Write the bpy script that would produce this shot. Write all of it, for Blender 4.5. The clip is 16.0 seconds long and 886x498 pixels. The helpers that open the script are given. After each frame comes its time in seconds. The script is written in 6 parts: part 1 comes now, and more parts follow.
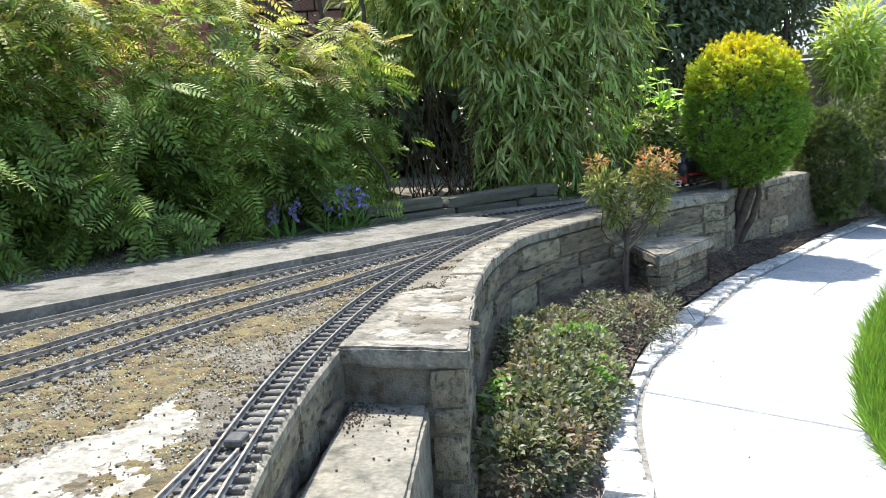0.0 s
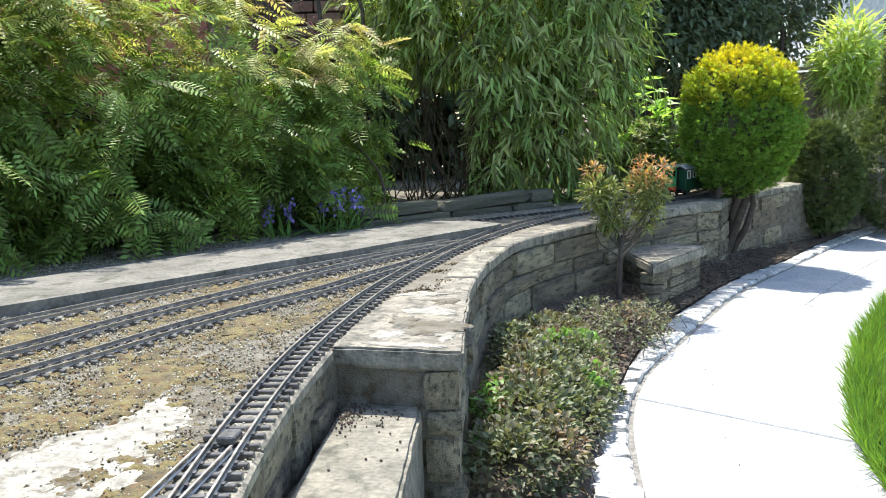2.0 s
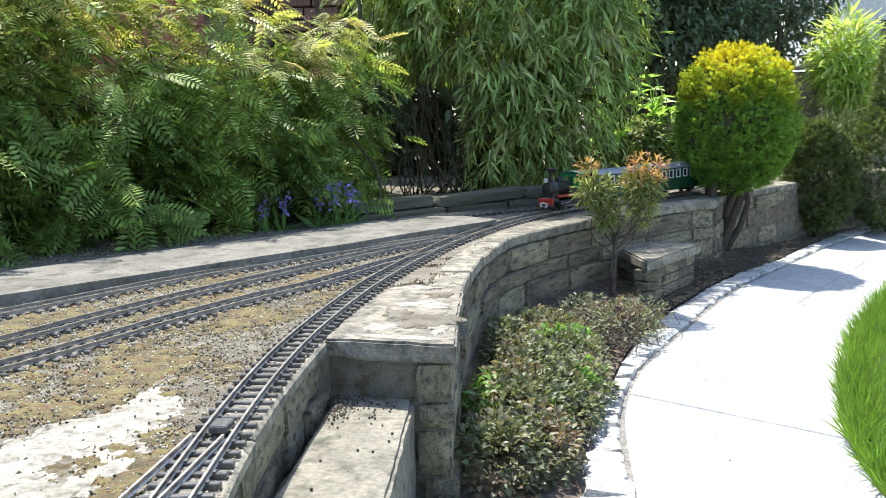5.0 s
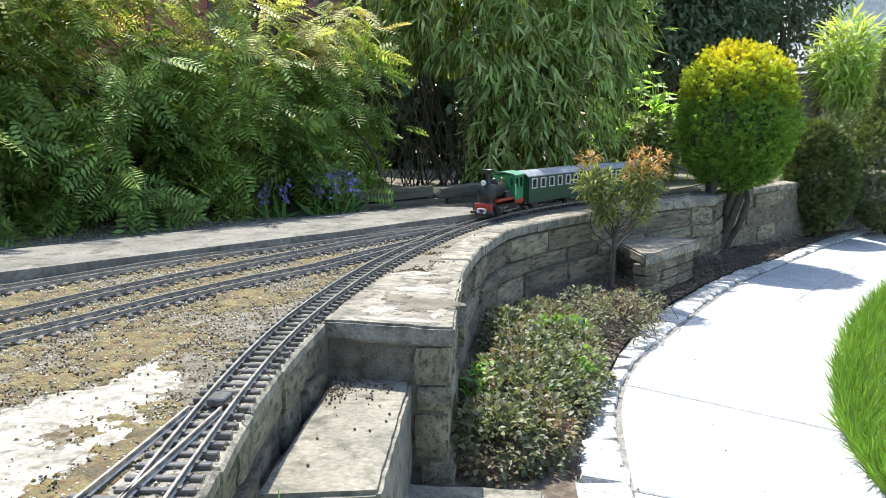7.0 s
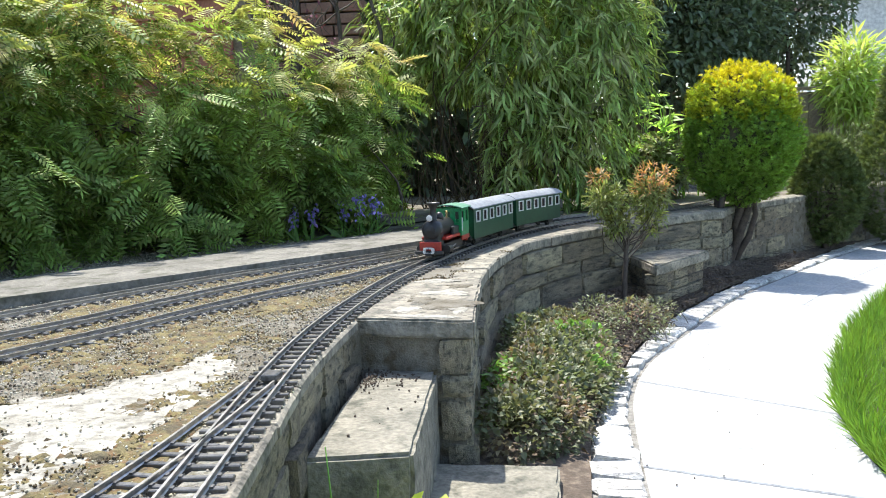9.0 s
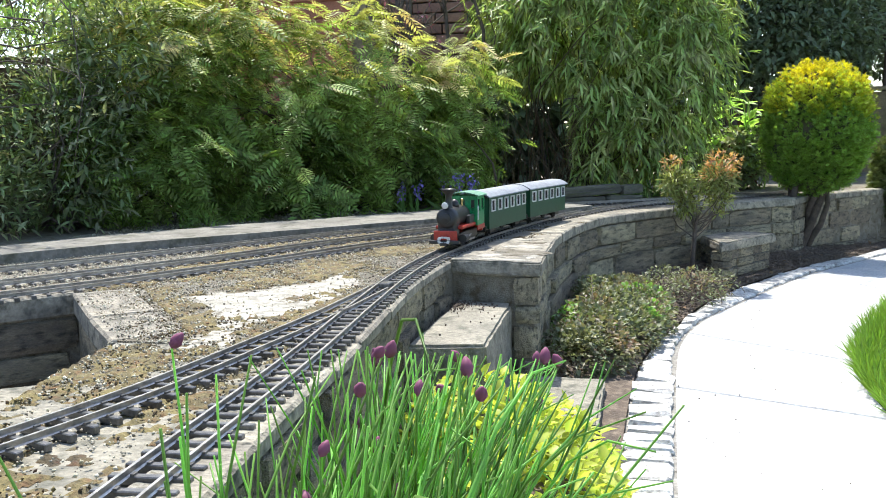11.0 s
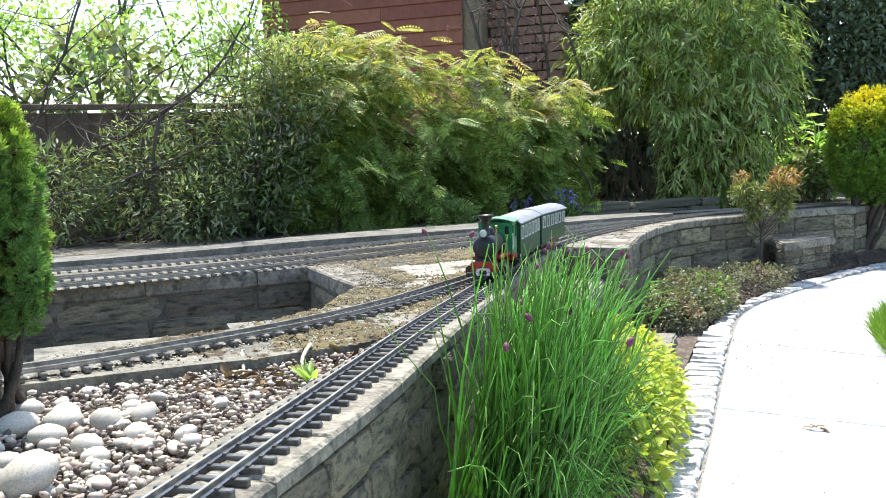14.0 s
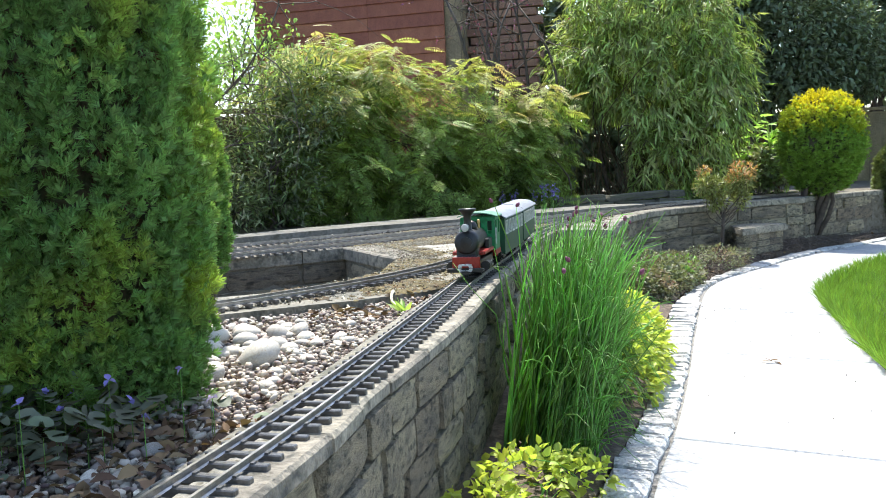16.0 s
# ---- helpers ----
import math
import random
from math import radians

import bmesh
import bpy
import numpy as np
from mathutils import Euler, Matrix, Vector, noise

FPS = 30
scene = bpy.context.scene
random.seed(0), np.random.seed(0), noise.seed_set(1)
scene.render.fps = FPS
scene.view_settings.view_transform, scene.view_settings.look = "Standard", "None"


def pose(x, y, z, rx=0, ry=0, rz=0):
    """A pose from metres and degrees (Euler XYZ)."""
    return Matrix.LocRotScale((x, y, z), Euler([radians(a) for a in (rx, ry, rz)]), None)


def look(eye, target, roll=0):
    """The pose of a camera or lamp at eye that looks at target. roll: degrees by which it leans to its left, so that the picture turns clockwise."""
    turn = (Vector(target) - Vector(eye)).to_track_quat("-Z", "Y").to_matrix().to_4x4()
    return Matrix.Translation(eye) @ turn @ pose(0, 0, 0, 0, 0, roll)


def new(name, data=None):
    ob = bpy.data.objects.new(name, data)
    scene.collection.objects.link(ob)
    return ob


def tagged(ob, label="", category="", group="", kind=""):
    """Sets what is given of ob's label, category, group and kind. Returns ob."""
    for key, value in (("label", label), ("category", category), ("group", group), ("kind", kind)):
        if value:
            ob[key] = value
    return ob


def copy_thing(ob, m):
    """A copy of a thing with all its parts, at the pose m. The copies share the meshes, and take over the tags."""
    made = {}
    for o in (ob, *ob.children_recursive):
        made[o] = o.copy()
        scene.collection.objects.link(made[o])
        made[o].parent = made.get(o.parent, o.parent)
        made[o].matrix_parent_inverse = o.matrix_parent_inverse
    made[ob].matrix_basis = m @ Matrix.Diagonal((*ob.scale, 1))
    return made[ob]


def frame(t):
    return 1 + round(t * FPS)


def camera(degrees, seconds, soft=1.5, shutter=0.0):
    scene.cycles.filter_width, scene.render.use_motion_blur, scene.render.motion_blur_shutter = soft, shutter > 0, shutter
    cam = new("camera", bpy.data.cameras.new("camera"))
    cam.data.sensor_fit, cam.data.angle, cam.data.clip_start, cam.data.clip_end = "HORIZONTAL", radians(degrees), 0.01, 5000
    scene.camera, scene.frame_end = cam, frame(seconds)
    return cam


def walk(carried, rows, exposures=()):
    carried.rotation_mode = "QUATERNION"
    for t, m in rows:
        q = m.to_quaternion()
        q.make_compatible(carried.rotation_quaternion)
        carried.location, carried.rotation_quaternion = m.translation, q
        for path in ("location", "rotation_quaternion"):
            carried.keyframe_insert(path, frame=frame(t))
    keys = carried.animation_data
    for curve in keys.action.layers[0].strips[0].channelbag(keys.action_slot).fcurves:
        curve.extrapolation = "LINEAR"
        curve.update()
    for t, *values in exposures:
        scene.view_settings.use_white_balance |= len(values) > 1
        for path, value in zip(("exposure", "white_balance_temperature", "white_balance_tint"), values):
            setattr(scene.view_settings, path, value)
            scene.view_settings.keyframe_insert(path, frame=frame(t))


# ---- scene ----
cam = camera(54.0, 16.0, soft=0.95)
PATH = [
    (0, (0.144, 0.313, 0.792), (-0.031, 2.279, 0.469), -2.8),
    (0.5, (0.145, 0.315, 0.79), (-0.022, 2.282, 0.468), -2.6),
    (1, (0.141, 0.311, 0.791), (-0.022, 2.279, 0.47), -2.2),
    (1.5, (0.141, 0.31, 0.789), (-0.02, 2.279, 0.473), -1.9),
    (2, (0.139, 0.309, 0.788), (-0.02, 2.278, 0.475), -1.6),
    (2.5, (0.14, 0.307, 0.787), (-0.02, 2.276, 0.472), -1.5),
    (3, (0.144, 0.31, 0.786), (-0.014, 2.278, 0.468), -1.7),
    (3.5, (0.143, 0.312, 0.784), (-0.013, 2.281, 0.466), -1.8),
    (4, (0.148, 0.309, 0.785), (-0.009, 2.277, 0.466), -1.7),
    (6.5, (0.137, 0.298, 0.763), (-0.006, 2.267, 0.441), 0.0),
    (7, (0.14, 0.297, 0.754), (-0.006, 2.265, 0.429), 0.1),
    (7.5, (0.145, 0.271, 0.752), (-0.004, 2.238, 0.426), -0.4),
    (8, (0.15, 0.231, 0.749), (-0.004, 2.2, 0.429), -0.8),
    (8.5, (0.154, 0.182, 0.743), (-0.031, 2.156, 0.478), -1.4),
    (9, (0.16, 0.1, 0.717), (-0.035, 2.075, 0.47), -1.9),
    (9.5, (0.162, 0.038, 0.677), (-0.103, 2.004, 0.422), -2.1),
    (9.7, (0.161, 0.005, 0.671), (-0.133, 1.967, 0.421), -2.0),
    (11.8, (0.338, -0.722, 0.673), (-0.113, 1.209, 0.418), -0.4),
    (12, (0.323, -0.789, 0.668), (-0.079, 1.155, 0.419), -0.8),
    (12.5, (0.323, -0.906, 0.673), (-0.197, 1.01, 0.435), -2.3),
    (13, (0.358, -1.023, 0.674), (-0.199, 0.887, 0.478), -2.0),
    (13.5, (0.393, -1.163, 0.67), (-0.218, 0.733, 0.491), -1.7),
    (14, (0.402, -1.309, 0.656), (-0.229, 0.58, 0.468), -1.8),
    (14.5, (0.383, -1.468, 0.648), (-0.157, 0.449, 0.47), -2.3),
    (15, (0.374, -1.586, 0.64), (-0.15, 0.332, 0.429), -2.7),
    (15.5, (0.374, -1.74, 0.631), (-0.168, 0.176, 0.441), -2.6),
    (16, (0.364, -1.871, 0.629), (-0.184, 0.043, 0.446), -2.4),
]
walk(cam, [(t, look(eye, target, roll)) for t, eye, target, roll in PATH], [(0, 1.32), (16, 1.32)])

# ---- light ----
SUN = Vector((-0.21, 0.49, 1.0)).normalized()
world = bpy.data.worlds.new("sky")
scene.world = world
world.use_nodes = True
wn = world.node_tree
sky = wn.nodes.new("ShaderNodeTexSky")
sky.sky_type, sky.sun_disc = "NISHITA", False
sky.sun_elevation = math.asin(SUN.z)
sky.air_density, sky.dust_density, sky.ozone_density = 1.0, 1.2, 1.0
sky.sun_rotation = math.atan2(SUN.x, SUN.y)
wn.links.new(sky.outputs[0], wn.nodes["Background"].inputs[0])
wn.nodes["Background"].inputs[1].default_value = 0.15
sun = new("sun", bpy.data.lights.new("sun", "SUN"))
sun.data.energy, sun.data.angle, sun.data.color = 3.7, radians(0.6), (1.0, 0.96, 0.88)
sun.matrix_world = look(SUN * 20, (0, 0, 0))

H = 0.335          # top of the raised bed
RAIL = H + 0.0165  # top of the rails
RNG = np.random.default_rng(7)


# ---- materials ----
def mat(name, a, b, scale=20.0, rough=0.8, bump=0.2, fine=6.0, c=None, metal=0.0, spread=0.0, island=0.0, leaf=0.0, coat=0.0, lo=0.35, hi=0.65):
    """Two tones mixed by coarse noise, a third by a second one; fine noise gives grain and relief."""
    m = bpy.data.materials.new(name)
    m.use_nodes = True
    n, ln = m.node_tree.nodes, m.node_tree.links
    p = n["Principled BSDF"]
    co = n.new("ShaderNodeTexCoord")
    src = co.outputs["Object"]
    if spread:
        info = n.new("ShaderNodeObjectInfo")
        add = n.new("ShaderNodeVectorMath"); add.operation = "ADD"
        mul = n.new("ShaderNodeVectorMath"); mul.operation = "SCALE"; mul.inputs["Scale"].default_value = 30
        com = n.new("ShaderNodeCombineXYZ")
        for k in range(3):
            ln.new(info.outputs["Random"], com.inputs[k])
        ln.new(com.outputs[0], mul.inputs[0]); ln.new(src, add.inputs[0]); ln.new(mul.outputs[0], add.inputs[1])
        src = add.outputs[0]

    def noisy(s, detail, fro, to):
        t = n.new("ShaderNodeTexNoise"); t.inputs["Scale"].default_value = s; t.inputs["Detail"].default_value = detail
        ln.new(src, t.inputs["Vector"])
        r = n.new("ShaderNodeMapRange"); r.inputs[1].default_value, r.inputs[2].default_value = fro, to
        ln.new(t.outputs[0], r.inputs[0])
        return r.outputs[0], t.outputs[0]

    def mix(f, x, y, mode="MIX"):
        q = n.new("ShaderNodeMix"); q.data_type = "RGBA"; q.blend_type = mode
        for sock, v in ((q.inputs[0], f), (q.inputs[6], x), (q.inputs[7], y)):
            if isinstance(v, (int, float)):
                sock.default_value = v
            elif isinstance(v, tuple):
                sock.default_value = (*v, 1)
            else:
                ln.new(v, sock)
        return q.outputs[2]
    f1, _ = noisy(scale, 5, lo, hi)
    col = mix(f1, a, b)
    if c:
        f2, _ = noisy(scale * 2.3, 6, 0.5, 0.68)
        col = mix(f2, col, c)
    f3, raw = noisy(scale * fine, 4, 0.25, 0.8)
    grain = mix(f3, (0.62, 0.62, 0.62), (1.2, 1.2, 1.2))
    col = mix(1.0, col, grain, "MULTIPLY")
    for amount, node, sock in ((spread, "ShaderNodeObjectInfo", "Random"), (island, "ShaderNodeNewGeometry", "Random Per Island")):
        if amount:
            g = n.new(node)
            r = n.new("ShaderNodeMapRange"); r.inputs[3].default_value, r.inputs[4].default_value = 1 - amount, 1 + amount
            ln.new(g.outputs[sock], r.inputs[0])
            h = n.new("ShaderNodeHueSaturation")
            hue = n.new("ShaderNodeMapRange"); hue.inputs[3].default_value, hue.inputs[4].default_value = 0.5 - 0.035 * amount, 0.5 + 0.035 * amount
            ln.new(g.outputs[sock], hue.inputs[0]); ln.new(hue.outputs[0], h.inputs["Hue"])
            ln.new(r.outputs[0], h.inputs["Value"]); ln.new(col, h.inputs["Color"])
            col = h.outputs[0]
    ln.new(col, p.inputs["Base Color"])
    p.inputs["Roughness"].default_value, p.inputs["Metallic"].default_value = rough, metal
    p.inputs["Coat Weight"].default_value = coat
    p.inputs["Specular IOR Level"].default_value = 0.25 if leaf else 0.5
    if name == "sleeper_plastic":
        p.inputs["Specular IOR Level"].default_value = 0.9
    if bump:
        bn = n.new("ShaderNodeBump"); bn.inputs["Strength"].default_value = bump; bn.inputs["Distance"].default_value = 0.008 if name in ("sandstone", "coping", "concrete") else 0.004
        ln.new(raw, bn.inputs["Height"]); ln.new(bn.outputs[0], p.inputs["Normal"])
    if leaf:
        tr = n.new("ShaderNodeBsdfTranslucent"); mx = n.new("ShaderNodeMixShader"); mx.inputs[0].default_value = leaf
        lit = mix(1.0, col, (1.25, 1.3, 0.7), "MULTIPLY")
        ln.new(lit, tr.inputs[0]); ln.new(p.outputs[0], mx.inputs[1]); ln.new(tr.outputs[0], mx.inputs[2])
        ln.new(mx.outputs[0], n["Material Output"].inputs[0])
    return m


def leafy(name, a, b, rough=0.45, leaf=0.35, island=0.35, c=None, scale=3.0):
    return mat(name, a, b, scale=scale, rough=rough, bump=0, leaf=leaf, island=island, c=c)


CONCRETE = mat("concrete", (0.285, 0.265, 0.21), (0.18, 0.17, 0.135), 11, 0.9, 0.6, 9, c=(0.105, 0.104, 0.08))
OLDCONCRETE = mat("weathered_concrete", (0.22, 0.21, 0.18), (0.145, 0.138, 0.118), 9, 0.9, 0.7, 10, c=(0.09, 0.09, 0.065))
PALE = mat("pale_mortar", (0.42, 0.40, 0.34), (0.275, 0.26, 0.215), 18, 0.9, 0.8, 8, c=(0.19, 0.175, 0.14))
BED = mat("bed_grit", (0.15, 0.132, 0.098), (0.23, 0.212, 0.17), 14, 0.95, 1.0, 18, c=(0.11, 0.088, 0.052))
STONE = mat("sandstone", (0.35, 0.295, 0.195), (0.19, 0.168, 0.125), 2.6, 0.9, 1.0, 11, c=(0.08, 0.075, 0.055), spread=0.32, lo=0.36, hi=0.66)
COPING = mat("coping", (0.33, 0.30, 0.235), (0.19, 0.175, 0.14), 16, 0.9, 0.7, 7, c=(0.10, 0.098, 0.08), spread=0.15, lo=0.4, hi=0.62)
MORTAR = mat("joint_mortar", (0.14, 0.135, 0.12), (0.08, 0.078, 0.07), 25, 0.95, 0.6, 6)
FLAG = mat("flagstone", (0.46, 0.475, 0.48), (0.37, 0.385, 0.39), 5, 0.8, 0.25, 18, c=(0.5, 0.49, 0.46), spread=0.06)
SETT = mat("granite_sett", (0.66, 0.65, 0.61), (0.47, 0.46, 0.43), 3, 0.8, 0.8, 5, c=(0.28, 0.27, 0.25), spread=0.22)
DARKSLAB = mat("dark_mossy_slab", (0.15, 0.14, 0.105), (0.09, 0.085, 0.065), 3, 0.95, 0.7, 7, c=(0.10, 0.11, 0.05), spread=0.15)
SOIL = mat("soil", (0.135, 0.10, 0.072), (0.075, 0.057, 0.042), 18, 0.95, 1.0, 8, c=(0.19, 0.15, 0.11))
MOSS = mat("moss", (0.155, 0.122, 0.05), (0.07, 0.056, 0.032), 26, 0.95, 1.0, 7, c=(0.115, 0.064, 0.03), island=0.35)
PEBBLE = mat("pebble", (0.58, 0.51, 0.42), (0.36, 0.30, 0.25), 22, 0.7, 0.15, 4, c=(0.25, 0.155, 0.125), island=0.75)
COBBLE = mat("river_cobble", (0.62, 0.58, 0.50), (0.50, 0.48, 0.43), 14, 0.65, 0.15, 8, c=(0.42, 0.34, 0.24), spread=0.25)
RAILM = mat("rail_metal", (0.46, 0.45, 0.43), (0.30, 0.29, 0.27), 40, 0.36, 0.1, 4, metal=0.85)
SLEEPER = mat("sleeper_plastic", (0.06, 0.058, 0.055), (0.105, 0.102, 0.096), 60, 0.32, 0.2, 5, c=(0.04, 0.038, 0.034), spread=0.3)
BALLAST = mat("pale_ballast", (0.34, 0.325, 0.275), (0.20, 0.19, 0.155), 45, 0.95, 0.9, 5, c=(0.11, 0.1, 0.06))
GRIT = mat("brown_grit", (0.50, 0.47, 0.38), (0.28, 0.25, 0.175), 30, 0.85, 0.2, 4, c=(0.15, 0.11, 0.06), island=0.6)
TURF = mat("turf_soil", (0.08, 0.11, 0.03), (0.05, 0.07, 0.02), 12, 0.95, 0.5, 6)
GRASS = leafy("grass_blade", (0.23, 0.38, 0.06), (0.16, 0.29, 0.045), 0.5, 0.4, 0.3)
BARK = mat("bark", (0.10, 0.075, 0.055), (0.055, 0.042, 0.032), 30, 0.9, 0.8, 5)
TWIG = mat("twig_bark", (0.12, 0.095, 0.075), (0.07, 0.055, 0.045), 30, 0.85, 0.4, 5)
BOARD = mat("red_stained_board", (0.36, 0.13, 0.075), (0.29, 0.10, 0.06), 6, 0.75, 0.4, 14, spread=0.18)
DARKFENCE = mat("dark_fence_board", (0.17, 0.12, 0.08), (0.10, 0.074, 0.052), 8, 0.85, 0.5, 10, spread=0.2)
FENCE = mat("fence_board", (0.38, 0.30, 0.18), (0.25, 0.2, 0.125), 8, 0.85, 0.5, 10, spread=0.2)


# ---- geometry helpers ----
def part(name, bm, material, parent=None, label="", smooth=False):
    me = bpy.data.meshes.new(name)
    bm.to_mesh(me); bm.free()
    return from_mesh(name, me, material, parent, label, smooth)


def from_mesh(name, me, material, parent=None, label="", smooth=False):
    if material and not me.materials:
        me.materials.append(material)
    if smooth:
        me.polygons.foreach_set("use_smooth", [True] * len(me.polygons))
    ob = new(name, me)
    ob.parent = parent
    if label:
        tagged(ob, label)
    return ob


def raw_mesh(name, v, f):
    me = bpy.data.meshes.new(name)
    me.from_pydata([tuple(p) for p in v], [], [tuple(q) for q in f])
    me.update()
    return me


def curve(pts, step=0.02):
    """Points at even steps along a smooth line through pts."""
    p = np.array(pts, float)
    q = np.vstack([2 * p[0] - p[1], p, 2 * p[-1] - p[-2]])
    out = []
    for i in range(1, len(q) - 2):
        a, b, c, d = q[i - 1:i + 3]
        n = 24
        for u in np.linspace(0, 1, n, endpoint=False):
            out.append(0.5 * (2 * b + (c - a) * u + (2 * a - 5 * b + 4 * c - d) * u * u + (3 * b - a - 3 * c + d) * u ** 3))
    out.append(q[-2])
    out = np.array(out)
    s = np.concatenate([[0], np.cumsum(np.linalg.norm(np.diff(out, axis=0), axis=1))])
    n = max(2, int(round(s[-1] / step)) + 1)
    e = np.linspace(0, s[-1], n)
    return np.stack([np.interp(e, s, out[:, k]) for k in range(out.shape[1])], 1)


def offset(c, d):
    """The line d to the right of c."""
    t = np.gradient(c[:, :2], axis=0)
    t /= np.linalg.norm(t, axis=1)[:, None]
    return c[:, :2] + d * np.stack([t[:, 1], -t[:, 0]], 1)


def prism(poly, z0, z1):
    bm = bmesh.new()
    lo = [bm.verts.new((x, y, z0)) for x, y in poly]
    hi = [bm.verts.new((x, y, z1)) for x, y in poly]
    bm.faces.new(hi); bm.faces.new(lo[::-1])
    for i in range(len(poly)):
        j = (i + 1) % len(poly)
        bm.faces.new((lo[i], lo[j], hi[j], hi[i]))
    bmesh.ops.recalc_face_normals(bm, faces=bm.faces)
    return bm


def block(sx, sy, sz, bevel=0.1, rough=0.0, seed=0, cuts=0):
    """A box about the origin with worn edges."""
    bm = bmesh.new()
    bmesh.ops.create_cube(bm, size=1)
    bmesh.ops.scale(bm, vec=(sx, sy, sz), verts=bm.verts)
    if cuts:
        bmesh.ops.subdivide_edges(bm, edges=bm.edges[:], cuts=cuts, use_grid_fill=True)
    elif bevel:
        bmesh.ops.bevel(bm, geom=bm.edges[:], offset=bevel, segments=1, affect="EDGES")
    r = np.random.default_rng(seed)
    if rough:
        for v in bm.verts:
            v.co += Vector(r.normal(0, rough, 3))
    return bm


def worn(bm, amount, cell=0.03):
    """Cuts a slab finer and roughens its faces and edges."""
    for e in range(3):
        long = [q for q in bm.edges if q.calc_length() > cell * 1.6]
        if long:
            bmesh.ops.subdivide_edges(bm, edges=long, cuts=2, use_grid_fill=True)
    bmesh.ops.triangulate(bm, faces=bm.faces[:])
    for v in bm.verts:
        q = v.co * 19
        v.co += Vector((noise.noise(q), noise.noise(q + Vector((7, 0, 0))), .5 * noise.noise(q + Vector((0, 7, 0))))) * amount + Vector((noise.noise(q * 4), noise.noise(q * 4 + Vector((3, 0, 0))), 0)) * amount * .5
    return bm


def box_at(bm, x, y, z, sx, sy, sz, bevel=0.0):
    """Adds a box to bm."""
    b = block(sx, sy, sz, bevel)
    bmesh.ops.translate(b, vec=(x, y, z), verts=b.verts)
    me = bpy.data.meshes.new("t"); b.to_mesh(me); b.free(); bm.from_mesh(me); bpy.data.meshes.remove(me)
    return bm


def lathe(profile, n=16):
    """A body of revolution about z from (radius, z) pairs."""
    v, f = [], []
    for r, z in profile:
        for k in range(n):
            a = 2 * math.pi * k / n
            v.append((r * math.cos(a), r * math.sin(a), z))
    for i in range(len(profile) - 1):
        for k in range(n):
            a, b = i * n + k, i * n + (k + 1) % n
            f.append((a, b, b + n, a + n))
    bm = bmesh.new()
    vs = [bm.verts.new(p) for p in v]
    for q in f:
        bm.faces.new([vs[i] for i in q])
    bm.faces.new(vs[:n][::-1]); bm.faces.new(vs[-n:])
    bmesh.ops.recalc_face_normals(bm, faces=bm.faces)
    return bm


def turned(bm, m):
    bmesh.ops.transform(bm, matrix=m, verts=bm.verts)
    return bm


def tubes(lines, radii, sides=5):
    """Tapered tubes along 3D lines, as vertices and faces."""
    v, f = [], []
    for line, (r0, r1) in zip(lines, radii):
        line = np.array(line, float)
        m = len(line)
        base = len(v)
        tan = np.gradient(line, axis=0)
        tan /= np.linalg.norm(tan, axis=1)[:, None] + 1e-9
        ref = np.array((0.3, 0.2, 1.0)) if abs(tan[0][2]) < 0.8 else np.array((1.0, 0.1, 0.0))
        for i in range(m):
            u = np.cross(tan[i], ref); u /= np.linalg.norm(u) + 1e-9
            w = np.cross(tan[i], u)
            r = r0 + (r1 - r0) * i / (m - 1)
            for k in range(sides):
                a = 2 * math.pi * k / sides
                v.append(line[i] + r * (math.cos(a) * u + math.sin(a) * w))
        for i in range(m - 1):
            for k in range(sides):
                a, b = base + i * sides + k, base + i * sides + (k + 1) % sides
                f.append((a, b, b + sides, a + sides))
        f.append(tuple(base + (m - 1) * sides + k for k in range(sides)))
    return v, f


def unit(a):
    a = np.asarray(a, float)
    return a / (np.linalg.norm(a, axis=-1, keepdims=True) + 1e-9)


def scatter(name, tv, tf, pos, axis, up, size):
    """Copies of a small shape (its x along axis, its z near up), joined into one mesh."""
    tv = np.array(tv, float)
    x = unit(axis)
    y = unit(np.cross(up, x))
    z = np.cross(x, y)
    size = np.asarray(size, float)
    if size.ndim == 1:
        size = np.stack([size] * 3, 1)
    t = tv[None] * size[:, None, :]
    v = pos[:, None, :] + t[..., 0:1] * x[:, None, :] + t[..., 1:2] * y[:, None, :] + t[..., 2:3] * z[:, None, :]
    n, k = len(pos), len(tv)
    me = bpy.data.meshes.new(name)
    loops, starts, total, c = [], [], [], 0
    for q in tf:
        loops += list(q); starts.append(c); total.append(len(q)); c += len(q)
    loops, starts, total = np.array(loops), np.array(starts), np.array(total)
    L = (loops[None] + (np.arange(n) * k)[:, None]).ravel()
    S = (starts[None] + (np.arange(n) * c)[:, None]).ravel()
    me.vertices.add(n * k); me.vertices.foreach_set("co", v.ravel())
    me.loops.add(len(L)); me.loops.foreach_set("vertex_index", L.astype(np.int32))
    me.polygons.add(len(S)); me.polygons.foreach_set("loop_start", S.astype(np.int32))
    me.update(calc_edges=True); me.validate()
    return me


# leaf shapes: length 1 along x
LEAF_V = [(0, 0, 0), (0.3, 0.5, 0.12), (0.3, -0.5, 0.12), (0.65, 0.4, 0.06), (0.65, -0.4, 0.06), (1, 0, -0.12), (0.3, 0, 0.0), (0.65, 0, -0.04)]
LEAF_F = [(0, 6, 1), (0, 2, 6), (1, 6, 7, 3), (2, 4, 7, 6), (3, 7, 5), (4, 5, 7)]


def leaf_shape(width):
    return [(x, y * width, z * width * 2) for x, y, z in LEAF_V], LEAF_F


